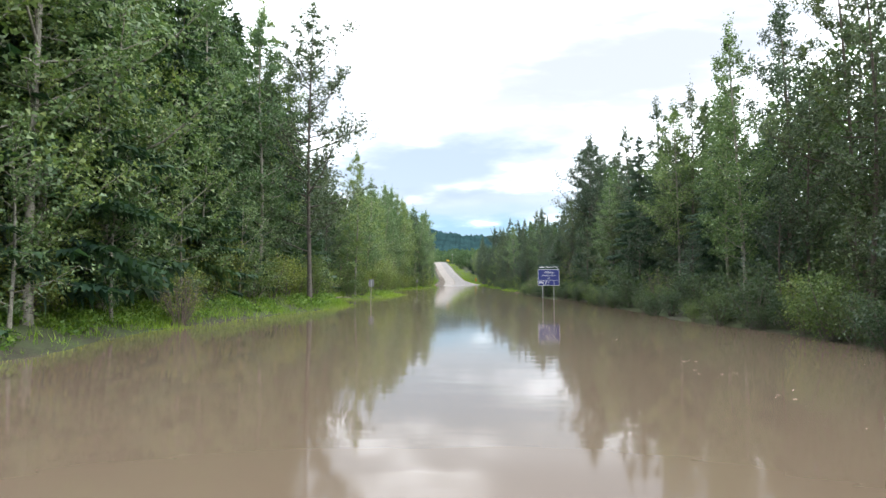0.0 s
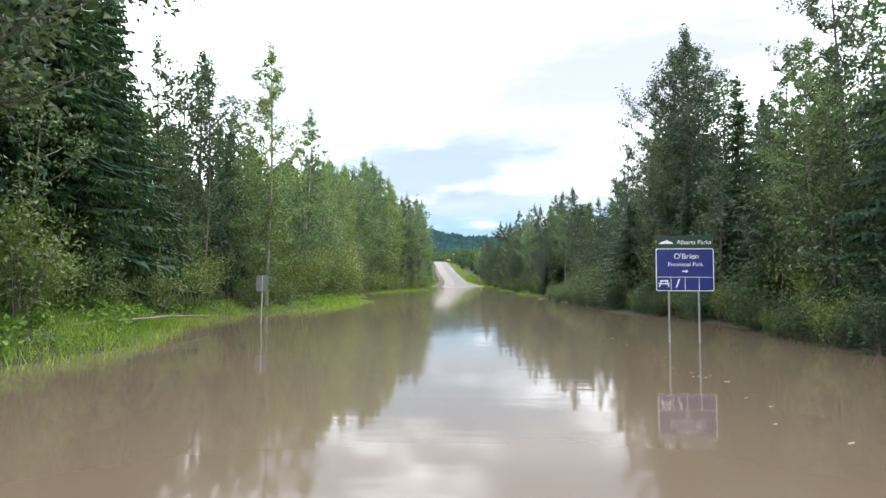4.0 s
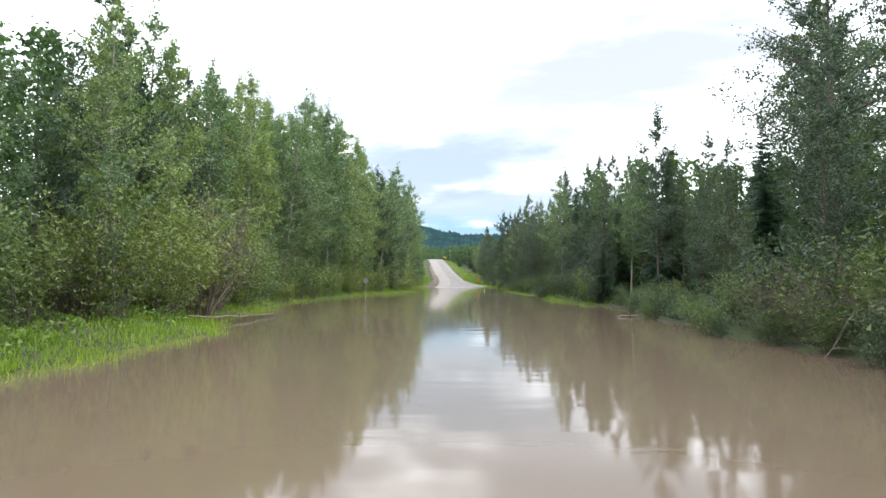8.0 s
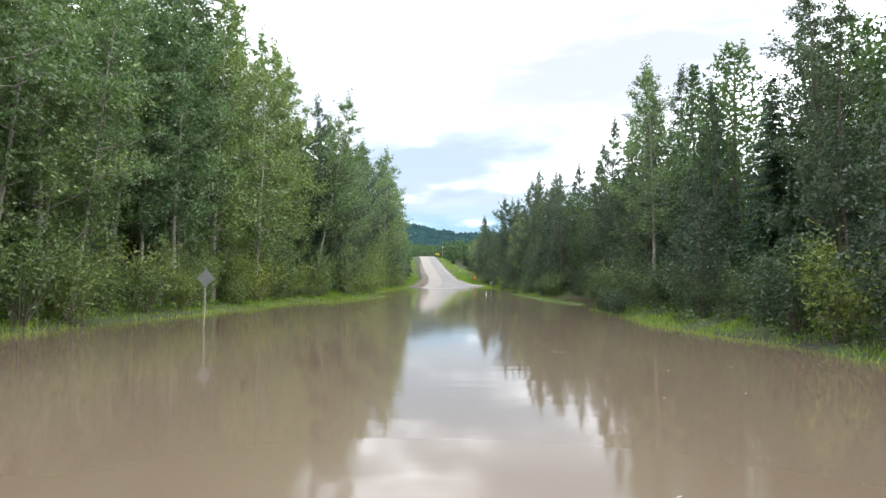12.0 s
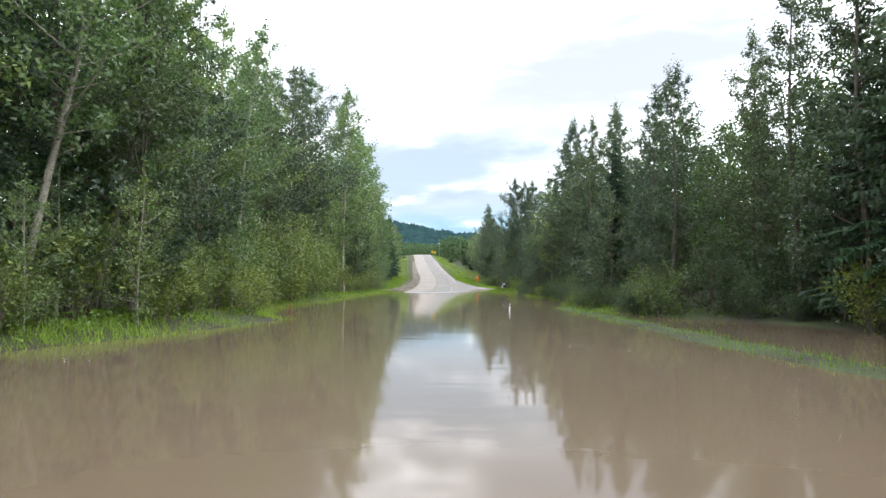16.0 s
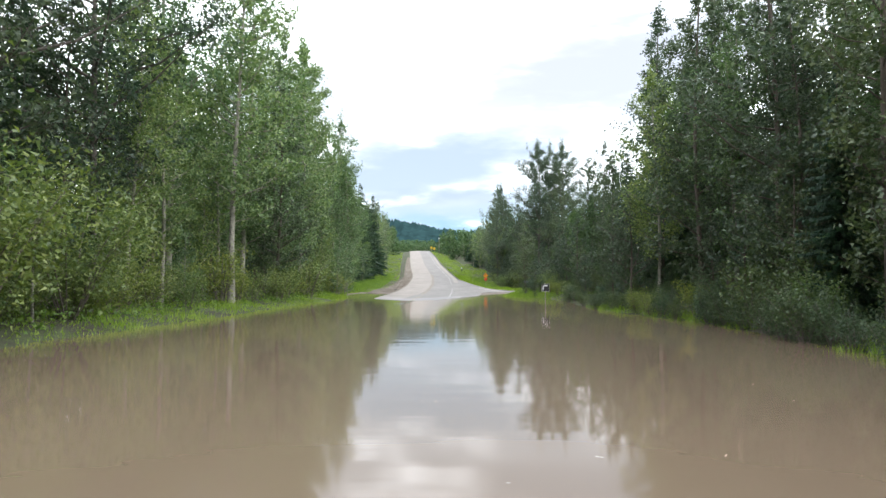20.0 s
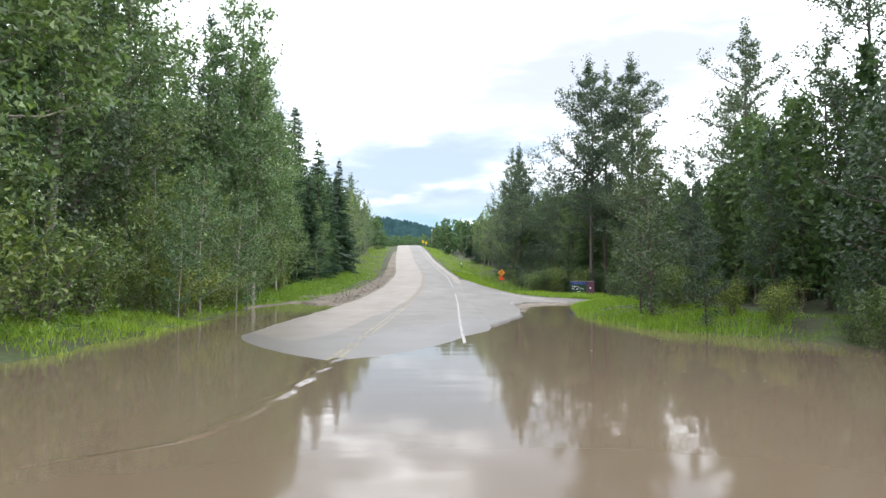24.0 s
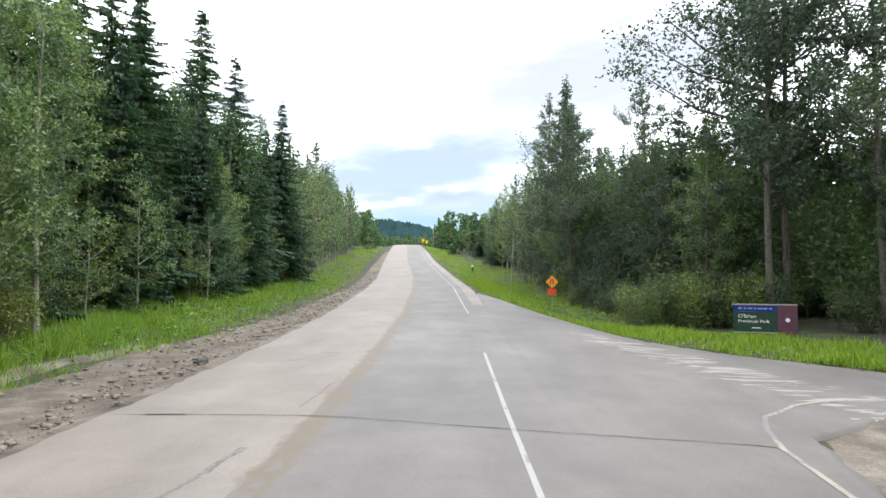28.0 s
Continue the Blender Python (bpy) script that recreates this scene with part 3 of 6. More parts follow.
# paved mouth of the side road
near = [(2.2, 249.3), (4.4, 256), (5.1, 262), (5.45, 269), (6.7, 273), (9.5, 275), (12.9, 274.5), (18, 268), (28, 257), (45, 243)]
farr = [(2.2, 313), (3.6, 308), (5.4, 301), (6.7, 295.5), (8.1, 290), (10.9, 284.6), (13.7, 280.4), (20, 272.5), (30, 262), (45, 248)]
t0 = np.linspace(0, 9, 91)
nx, ny = np.interp(t0, range(10), [p[0] for p in near]), np.interp(t0, range(10), [p[1] for p in near])
fx, fy = np.interp(t0, range(10), [p[0] for p in farr]), np.interp(t0, range(10), [p[1] for p in farr])
rows, streak = [], []
for i in range(91):
    row = []
    for k in range(-1, 41):
        s = max(k, 0) / 40
        x, y = nx[i] + (fx[i] - nx[i]) * s, ny[i] + (fy[i] - ny[i]) * s
        if k <= 0:
            x += 0.05 * math.sin(i * 1.7) + 0.04 * math.sin(i * 0.6)
        row.append((x, y, float(apron_z(x, y)) + 0.012 - (0.03 if i == 0 else 0) - (0.45 if k < 0 else 0)))
        along = max(0.0, min(1.0, (288 - y) / 11))
        streak.append(0.06 - 0.28 * max(0.0, abs(x - (7.0 + 2.6 * along)) - 0.8) if 274.5 < y < 290 else -1.0)
    rows.append(row)
me = loft("junction_apron", rows, ASPHALT)
mark(me, "streak", streak)
mark(me, "silt", np.full(len(streak), -2.0))
mark(me, "mud", np.full(len(streak), -2.0))
child("junction_apron", me, road, "cracked asphalt mouth of a side road")


def film(name, ys, left, right, mat, lift=0.006, cols=4, label="", parent=None):
    """A thin layer on the road between two ragged edges."""
    rows = []
    for y in ys:
        a, b = left(y), right(y)
        rows.append([(a + (b - a) * k / (cols - 1), y, float(road_z(a + (b - a) * k / (cols - 1), y)) + lift) for k in range(cols)])
    return child(name, loft(name, rows, mat), parent or road, label)


def ragged(y, s):
    return 0.16 * math.sin(y * 0.9 + s) + 0.10 * math.sin(y * 2.3 + 1.7 * s) + 0.06 * math.sin(y * 6.1 + s)


# worn lines on the pavement
for dx in (-0.09, 0.13):
    film("yellow_line", np.arange(205, 264 if dx < 0 else 268, 0.5), lambda y, dx=dx: road_mid(y) + dx, lambda y, dx=dx: road_mid(y) + dx + 0.062, YELLOW, 0.004, 2)
film("white_line", np.arange(215, 283.1, 0.5), lambda y: road_mid(y) + np.interp(y, [250, 255, 265, 270], [3.44, 3.50, 3.62, 3.68]), lambda y: road_mid(y) + np.interp(y, [250, 255, 265, 270], [3.55, 3.61, 3.73, 3.78]), WHITE, 0.007, 2)
film("white_line", np.arange(297, 350, 0.5), lambda y: road_mid(y) + 3.6, lambda y: road_mid(y) + 3.7, WHITE, 0.007, 2)
film("white_line", np.arange(352, 480, 1.0), lambda y: road_mid(y) + 3.6, lambda y: road_mid(y) + 3.7, WHITE, 0.007, 2)


def ribbon(name, pts, width, z, mat, lift, label="", jag=0.0, seed=1):
    rng = random.Random(seed)
    pts = [Vector((*p, 0)) for p in pts]
    fine = []
    for a, b in zip(pts, pts[1:]):
        n = max(2, int((b - a).length / 0.3))
        fine += [a.lerp(b, i / n) for i in range(n)]
    fine.append(pts[-1])
    rows = []
    for i, p in enumerate(fine):
        d = (fine[min(i + 1, len(fine) - 1)] - fine[max(i - 1, 0)]).normalized()
        nrm = Vector((-d.y, d.x, 0))
        q = p + nrm * rng.uniform(-jag, jag)
        w = width * rng.uniform(0.6, 1.3) if jag else width
        row = []
        for sgn in (-1, 1):
            v = q + nrm * w / 2 * sgn
            row.append((v.x, v.y, z(v.x, v.y) + lift))
        rows.append(row)
    return child(name, loft(name, rows, mat), road, label)


def pave_z(x, y):
    return max(float(road_z(x, y)) if x < 2.75 else -9.0, float(apron_z(x, y)) + 0.012 if x > 2.2 else -9.0)


ribbon("crack", [(-7.3, 274.6), (-4, 274.3), (-2, 274.0), (1.5, 273.2), (5.6, 272.3)], 0.026, pave_z, CRACK, 0.012, "dark crack right across the pavement", 0.03, 3)
ribbon("crack", [(-7.4, 265.86), (-6.07, 265.62), (-2.84, 265.35), (-0.26, 264.99), (1.11, 264.43), (4.27, 263.51), (4.69, 263.29)], 0.024, pave_z, CRACK, 0.012, "thin crack across both lanes", 0.02, 14)
ribbon("tar_blot", [(-6.5, 265.68), (-6.2, 265.64), (-5.8, 265.6)], 0.075, pave_z, CRACK, 0.014, "black tar in the crack", 0.01, 15)
ribbon("tar_blot", [(-6.5, 274.53), (-6.1, 274.5), (-5.6, 274.46)], 0.08, pave_z, CRACK, 0.014, "black tar in the crack", 0.01, 16)
ribbon("scuff", [(-4.02, 261.4), (-3.7, 262.3), (-3.39, 263.1)], 0.13, pave_z, SEAM_GREY, 0.003, "dark scuff through the silt", 0.035, 17)
ribbon("scuff", [(-4.0, 268.6), (-3.75, 270.2), (-3.5, 272.0)], 0.13, pave_z, SEAM_GREY, 0.003, "dark scuff through the silt", 0.035, 4)
ribbon("scuff", [(-3.35, 275.0), (-3.2, 276.3), (-3.1, 277.6)], 0.07, pave_z, SEAM_GREY, 0.008, "dark scuff through the silt", 0.035, 18)
ribbon("scuff", [(-4.6, 283.0), (-3.9, 282.8)], 0.10, pave_z, SEAM_GREY, 0.008, "", 0.03, 19)
ribbon("crack", [(-6.3, 281.0), (-4.9, 281.4)], 0.03, pave_z, CRACK, 0.012, "", 0.04, 5)
ribbon("curved_line", [(5.25, 269.3), (5.35, 270.1), (5.65, 272.2), (6.1, 273.6), (6.6, 274.6), (7.3, 275.2), (7.9, 275.8), (8.6, 276.2), (9.4, 276.45), (10.6, 276.6)], 0.10, pave_z, YELLOW_PALE, 0.008, "worn curved line round the corner")
# washed-out gravel along the far edge of the pavement and in the junction mouth
rows = []
rng_gravel = np.random.default_rng(44)
for y in np.arange(266, 420, 0.4):
    m = float(road_mid(y))
    wide = np.interp(y, [266, 269, 272, 275, 285, 292, 300, 330, 420], [0.3, 0.9, 3.0, 5.4, 5.8, 5.0, 4.0, 2.6, 1.4]) + 0.5 * ragged(y, 2.5)
    row = [(m - 4.75, y, float(road_z(m - 4.75, y)) - 0.03)]
    for k in range(1, 12):
        x = m - 4.75 - wide * k / 11
        clod = 0.10 + 0.035 * math.sin(y * 3 + k * 2.1) + 0.05 * rng_gravel.uniform(-1, 1)
        row.append((x, y, float(ground_z(x, y)) - 0.3 if k == 11 else max(float(ground_z(x, y)) + clod, 0.05 + 0.4 * clod if y > 272 else -0.3)))
    rows.append(row)
child("gravel_shoulder", loft("gravel_shoulder", rows, GRAVEL), road, "washed-out brown gravel shoulder")
rows = []
for y in np.arange(260, 275.2, 0.2):
    x0 = float(np.interp(y, NE_Y[:6], NE_X[:6]))
    reach = np.interp(y, [260, 262, 265, 267, 270.3, 273.4, 275.2], [0.0, 0.2, 0.5, 0.85, 1.4, 2.3, 2.8]) + 0.30 * math.sin(y * 5.2) + 0.16 * math.sin(y * 2.1 + 1) + 0.10 * math.sin(y * 11)
    row = []
    for k in range(26):
        d = -0.3 + 0.2 * k
        row.append((x0 + d, y, min(float(apron_z(x0, y)) - 0.02, max(-0.25, 0.045 * (reach - d) + 0.012 * math.sin(d * 9 + y * 4)))))
    rows.append(row)
spit = [[(x0 + w * (k / 4 - 0.5), y, float(ground_z(x0 + w * (k / 4 - 0.5), y)) + (0.05 if 0 < k < 4 else -0.06)) for k in range(5)]
        for y in np.arange(264, 287, 0.4)
        for x0, w in ((np.interp(y, [264, 271.7, 275, 281, 287], [-13.9, -13.4, -12.9, -13.8, -13.2]) + 0.4 * ragged(y, 9), 1.3 + 0.8 * ragged(y, 5)),)]
child("gravel_spit", loft("gravel_spit", spit, GRAVEL), road, "pale muddy gravel left along the pond")
child("gravel_corner", loft("gravel_corner", rows, GRAVEL), road, "muddy gravel inside the junction corner")


# ---------------------------------------------------------------- trees
def aspen_meshes(seed, H=18.0, leaves=6500, leaf=0.17, base=0.22, wide=0.135, mat=None, bark=None, sparse=0.0, limbs=46, tight=1.0):
    """Trunk and crown of a tall narrow broadleaf tree with rising limbs."""
    rng = np.random.default_rng(seed)
    k = 9
    hz = np.linspace(0, 1, k)
    lean = rng.normal(0, 0.012, 2)
    px = H * (lean[0] * hz + 0.010 * np.sin(hz * 5 + rng.uniform(0, 6)))
    py = H * (lean[1] * hz + 0.010 * np.sin(hz * 4 + rng.uniform(0, 6)))
    trunk = np.stack([px - px[0], py - py[0], H * hz - 0.3 * (hz == 0)], 1)
    r0 = 0.0072 * H
    radii = r0 * (1 - hz) ** 0.8 + 0.012
    radii[0] *= 1.35
    tubes = [tube_arrays(trunk, radii, 8)]
    boughs = []
    for j in range(limbs):
        h = base + (0.985 - base) * ((j + rng.uniform(0, 0.9)) / limbs)
        rel = (h - base) / (1 - base)
        reach = H * wide * 1.42 * (0.5 + 0.5 * min(1, rel / 0.22)) * (1 - rel ** 2.1) ** 0.85 * rng.uniform(0.5, 1.18) + 0.15
        az = j * 2.399 + rng.normal(0, 0.4)
        start = np.array([np.interp(h, hz, trunk[:, i]) for i in range(3)])
        end = start + np.array([math.cos(az) * reach, math.sin(az) * reach, reach * rng.uniform(0.35, 0.95)])
        mid = (start + end) / 2 + np.array([0, 0, -0.10 * reach])
        tubes.append(tube_arrays(np.array([start, mid, end]), [0.012 * reach + 0.008, 0.008 * reach + 0.006, 0.006], 4))
        if rng.uniform() >= sparse:
            boughs.append((start, mid, end, reach))
    total = sum(b[3] + 0.25 for b in boughs)
    cents = []
    for start, mid, end, reach in boughs:
        # leaves strung along the twigs of each bough
        n = int(leaves * (reach + 0.25) / total)
        m = max(4, int(3 + 3.2 * reach))
        u = rng.uniform(0.18, 1.0, (m, 1))
        root = (1 - u) ** 2 * start + 2 * u * (1 - u) * mid + u ** 2 * end
        way = (end - start) / reach * 0.55 + rng.normal(0, 1, (m, 3)) * np.array([0.75, 0.75, 0.5]) + np.array([0, 0, 0.2])
        way /= np.linalg.norm(way, axis=1)[:, None]
        way *= (0.28 + 0.24 * reach) * rng.uniform(0.6, 1.35, (m, 1)) * tight
        pick = rng.integers(0, m, n)
        v = rng.uniform(0.05, 1.08, (n, 1))
        cents.append(root[pick] + way[pick] * v + rng.normal(0, 1, (n, 3)) * (0.07 + 0.045 * reach) * (0.35 + 0.65 * tight))
        for a, b in zip(root[::2 if tight >= 1 else 1], way[::2 if tight >= 1 else 1]):
            tubes.append(tube_arrays(np.array([a, a + b * 0.5 + np.array([0, 0, -0.02]), a + b]), [0.011, 0.008, 0.004], 3))
    tip = leaves // 45
    cents.append(trunk[-1] + rng.normal(0, 1, (tip, 3)) * np.array([0.16, 0.16, 0.55]))
    c = np.concatenate(cents)
    V, F = leaf_quads(rng, c, leaf)
    lv, lf = join_arrays(tubes[1:])
    lf = np.concatenate([lf[:, [0, 1, 2]], lf[:, [0, 2, 3]]])
    cv, cf = join_arrays([(V, F), (lv, lf)])
    crown = raw_mesh("crown", cv, cf, [mat or LEAF, bark or BARK], index=np.concatenate([np.zeros(len(F)), np.ones(len(lf))]))
    return raw_mesh("trunk", *tubes[0], bark or BARK, smooth=True), crown


def spruce_meshes(seed, H=18.0, wide=0.15, whorls=46, per=9):
    """Trunk and drooping, ragged boughs of a spruce."""
    rng = np.random.default_rng(seed)
    hz = np.linspace(0, 1, 6)
    trunk = np.stack([hz * 0, hz * 0, H * hz - 0.3 * (hz == 0)], 1)
    V = []
    down = np.array([0, 0, -1.0])
    for w in range(whorls):
        rel = (w + rng.uniform(0, 0.8)) / whorls
        h = H * (0.07 + 0.92 * rel)
        reach = H * wide * (1 - rel) ** 0.85 + 0.05
        n = max(4, int(per * (1 - 0.4 * rel)))
        for j in range(n):
            az = j * 2 * math.pi / n + w * 0.9 + rng.normal(0, 0.3)
            rr = reach * rng.uniform(0.5, 1.15)
            hh = h + rng.normal(0, 0.012 * H)
            droop = -0.45 * rr * rng.uniform(0.5, 1.3) * (1 - rel * 0.9)
            out = np.array([math.cos(az), math.sin(az), 0])
            side = np.array([-math.sin(az), math.cos(az), 0])
            segs = max(3, int(4 + rr * 4.2))
            for s in range(segs):
                t0 = (s + rng.uniform(0, 0.5)) / segs
                p = np.array([0, 0, hh]) + out * rr * t0 + np.array([0, 0, droop * t0 ** 1.4 + 0.12 * rr * t0 ** 4])
                ln = (0.22 + 0.10 * (1 - rel) + 0.11 * rr * (1 - t0)) * rng.uniform(0.7, 1.25)
                wd = out * (0.080 + 0.016 * rr) * (1 - 0.40 * rel)
                for sg in (-1, 1):
                    tip = p + side * sg * ln * 0.9 + out * ln * 0.7 + down * ln * rng.uniform(0.25, 0.7)
                    V += [p - wd, p + wd, tip]
                hang = p + side * rng.normal(0, 0.25) * ln + out * 0.1
                V += [hang - wd * 0.8 + side * 0.05, hang + wd * 0.8 - side * 0.05, hang + down * (0.35 + 0.25 * ln) * (1 - 0.5 * rel) + out * 0.12]
    tv, tf = tube_arrays(trunk, 0.009 * H * (1 - hz) + 0.01, 7)
    V = np.array(V)
    return raw_mesh("trunk", tv, tf, BARK_DARK, smooth=True), raw_mesh("crown", V, np.arange(len(V)).reshape(-1, 3), NEEDLE)


def shrub_meshes(seed, H=3.0, leaves=800, leaf=0.14, wide=0.55, mat=None, bare=0.0):
    rng = np.random.default_rng(seed)
    tubes, cents = [], []
    stems = 13
    for j in range(stems):
        az, out = rng.uniform(0, 6.28), H * wide * rng.uniform(0.25, 1.05)
        top = H * rng.uniform(0.55, 1.0)
        end = np.array([math.cos(az) * out, math.sin(az) * out, top])
        st = np.array([math.cos(az) * 0.15, math.sin(az) * 0.15, -0.15])
        mid = (st + end) / 2 + np.array([0, 0, 0.12 * H])
        tubes.append(tube_arrays(np.array([st, mid, end]), [0.03, 0.02, 0.006], 4))
        if rng.uniform() < bare:
            continue
        n = leaves // stems
        m = 9
        tt = rng.uniform(0.2, 1.05, m)
        c = st + (end - st) * tt[:, None] + np.array([0, 0, 0.12 * H]) * np.sin(math.pi * np.clip(tt, 0, 1))[:, None] + rng.normal(0, 0.10 * H, (m, 3))
        idx = rng.integers(0, m, n)
        cents.append(c[idx] + rng.normal(0, 1, (n, 3)) * 0.085 * H)
    c = np.concatenate(cents)
    c[:, 2] = np.abs(c[:, 2])
    V, F = leaf_quads(rng, c, leaf, long=2.0)
    tv, tf = join_arrays(tubes)
    return raw_mesh("stems", tv, tf, TWIG, smooth=True), raw_mesh("foliage", V, F, mat or LEAF_WILLOW)


def dead_shrub_meshes(seed, H=4.0):
    """A tangle of bare grey-brown stems with a few leaves left."""
    rng = np.random.default_rng(seed)
    tubes, cents = [], []
    for j in range(34):
        az, out, top = rng.uniform(0, 6.28), H * rng.uniform(0.1, 0.55), H * rng.uniform(0.45, 1.0)
        a = np.array([math.cos(az) * 0.25, math.sin(az) * 0.25, -0.15])
        e = np.array([math.cos(az) * out, math.sin(az) * out, top])
        b = (a + e) / 2 + rng.normal(0, 0.07 * H, 3) + np.array([0, 0, 0.1 * H])
        tubes.append(tube_arrays(np.array([a, b, e]), [0.028, 0.018, 0.005], 4))
        for k in range(13):
            u = rng.uniform(0.25, 1.0)
            p = (1 - u) ** 2 * a + 2 * u * (1 - u) * b + u * u * e
            d = rng.normal(0, 1, 3) * np.array([1, 1, 0.7]) + (e - a) / H
            q = p + d / np.linalg.norm(d) * H * rng.uniform(0.08, 0.24)
            tubes.append(tube_arrays(np.array([p, (p + q) / 2 + rng.normal(0, 0.02, 3), q]), [0.009, 0.007, 0.003], 3))
            if rng.uniform() < 0.4:
                cents.append(q + rng.normal(0, 0.10, (7, 3)))
    V, F = leaf_quads(rng, np.concatenate(cents), 0.075, long=1.8)
    tv, tf = join_arrays(tubes)
    return raw_mesh("branchwork", tv, tf, DEADWOOD, smooth=True), raw_mesh("foliage", V, F, LEAF_WILLOW)


def tree_template(name, meshes, label, category, group, parts=("trunk", "crown")):
    root = thing(name, label, category, group)
    for n, me in zip(parts, meshes):
        child(n, me, root)
    return root


used = set()


def place(root, x, y, scale, turn, z=None, squash=1.0):
    """Stand a copy of the tree on the ground; the first place takes the original."""
    z = float(ground_z(x, y)) if z is None else z
    m = Matrix.LocRotScale((x, y, z), Euler((0, 0, turn)), (scale, scale, scale * squash))
    if root.name not in used:
        used.add(root.name)
        root.matrix_basis = m
        return root
    ob = copy_thing(root, Matrix.Translation((x, y, z)) @ Euler((0, 0, turn)).to_matrix().to_4x4())
    ob.scale = (scale, scale, scale * squash)
    return ob


GA, GS, GW = "broadleaf trees along the flooded road", "spruces along the road", "shrubs along the banks"
ASPENS = [tree_template("aspen_tree", aspen_meshes(10 + i, wide=wd, base=ba, leaves=int(lv * 1.55), leaf=0.112), "tall slender aspen with pale trunk and green leaves", "tree", GA)
          for i, (wd, ba, lv) in enumerate(((0.13, 0.10, 7600), (0.112, 0.20, 6900), (0.145, 0.07, 8000), (0.10, 0.14, 6600), (0.12, 0.28, 5600)))]
POPLARS = [tree_template("poplar_tree", aspen_meshes(30 + i, wide=wd, base=ba, leaves=int(lv * 1.4), mat=LEAF_POPLAR_SHADED, bark=BARK_DARK, sparse=sp, leaf=0.114), "tall balsam poplar with dark trunk, shade put into its grey-green leaves", "tree", GA)
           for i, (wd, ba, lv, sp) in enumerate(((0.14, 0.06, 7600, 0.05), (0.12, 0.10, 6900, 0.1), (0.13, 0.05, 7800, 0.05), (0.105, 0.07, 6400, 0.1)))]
THIN = [tree_template("poplar_tree", aspen_meshes(40 + i, wide=wd, base=ba, leaves=int(lv * 1.9), mat=LEAF_POPLAR_SHADED, bark=BARK_GREY, sparse=sp, leaf=0.11, limbs=46, tight=0.7), "tall thinly leaved poplar with bare limbs showing", "tree", GA)
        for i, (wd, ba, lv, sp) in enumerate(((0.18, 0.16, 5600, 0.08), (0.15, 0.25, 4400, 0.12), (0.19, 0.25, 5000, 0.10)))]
FAR_TREES = [tree_template("aspen_tree", aspen_meshes(60 + i, wide=wd, base=0.08, leaves=2900, leaf=0.18, mat=mt), "slender green aspen on the hill beside the road", "tree", GA)
             for i, (wd, mt) in enumerate(((0.13, LEAF), (0.15, LEAF_POPLAR_SHADED), (0.12, LEAF)))]
SPRUCES = [tree_template("spruce_tree", spruce_meshes(50 + i, wide=wd, whorls=wh), "dark green conical spruce with drooping boughs", "tree", GS)
           for i, (wd, wh) in enumerate(((0.235, 58), (0.20, 62), (0.26, 56)))]
SHRUBS = [tree_template("willow_shrub", shrub_meshes(70 + i, wide=wd, leaves=2500, leaf=0.074), "leafy green willow shrub with many stems", "shrub", GW, ("branchwork", "foliage"))
          for i, wd in enumerate((0.5, 0.62, 0.75, 0.45))]
BIG_SHRUBS = [tree_template("willow_shrub", shrub_meshes(170 + i, H=4.8, wide=wd, leaves=4800, leaf=0.084), "large spreading willow with yellow-green leaves", "shrub", GW, ("branchwork", "foliage"))
              for i, wd in enumerate((0.5, 0.6))]
DARK_SHRUBS = [tree_template("alder_shrub", shrub_meshes(75 + i, wide=wd, leaves=2500, leaf=0.074, mat=LEAF_SHADED), "alder shrub overhanging the bank, leaves darkened for its shade", "shrub", GW, ("branchwork", "foliage"))
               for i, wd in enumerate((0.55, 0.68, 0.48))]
BROAD = [tree_template("poplar_tree", aspen_meshes(140, wide=0.165, base=0.24, leaves=19000, mat=LEAF_POPLAR_SHADED, bark=BARK_GREY, sparse=0.03, leaf=0.108, limbs=52, tight=0.8), "tall broad poplar with heavy dark limbs", "tree", GA)]
DEAD_SHRUBS = [tree_template("dead_shrub", dead_shrub_meshes(270 + i), "tangled grey-brown shrub with mostly bare twigs", "shrub", GW, ("branchwork", "foliage"))
               for i in range(2)]
SAPLINGS = [tree_template("aspen_sapling", aspen_meshes(80 + i, H=7.0, wide=wd, base=0.06, leaves=3000, leaf=0.088, limbs=22), "young leafy aspen at the forest edge", "tree", GA)
            for i, wd in enumerate((0.20, 0.24, 0.17))]
POPLINGS = [tree_template("poplar_sapling", aspen_meshes(85 + i, H=7.0, wide=wd, base=0.04, leaves=3000, leaf=0.09, limbs=22, mat=LEAF_POPLAR_SHADED, bark=BARK_DARK), "young poplar at the water's edge, shade put into its grey-green leaves", "tree", GA)
            for i, wd in enumerate((0.20, 0.17))]

HL_Y = [-30, 20, 34, 48, 60, 81, 104, 118, 132, 149, 168, 195, 209, 217, 230, 248, 266, 281, 291, 310, 335, 367, 420, 500]
HL_H = [29, 29, 28, 26, 20, 15, 16, 19, 23, 24, 21, 21, 25, 27, 27, 27, 25, 22, 18, 19, 20, 20, 17, 11]
HR_Y = [-30, 23, 41, 56, 74, 79, 92, 100, 113, 128, 144, 175, 182, 195, 204, 220, 232, 255, 265, 274, 287, 300, 319, 340, 359, 395, 430, 500]
HR_H = [15, 15, 15.5, 15.5, 17, 14, 13, 10, 13, 14.5, 17, 14.5, 14.5, 14.5, 17, 17, 12, 10.5, 10.5, 11, 13, 14, 15, 19, 19, 14, 10, 9]
rt = random.Random(5)


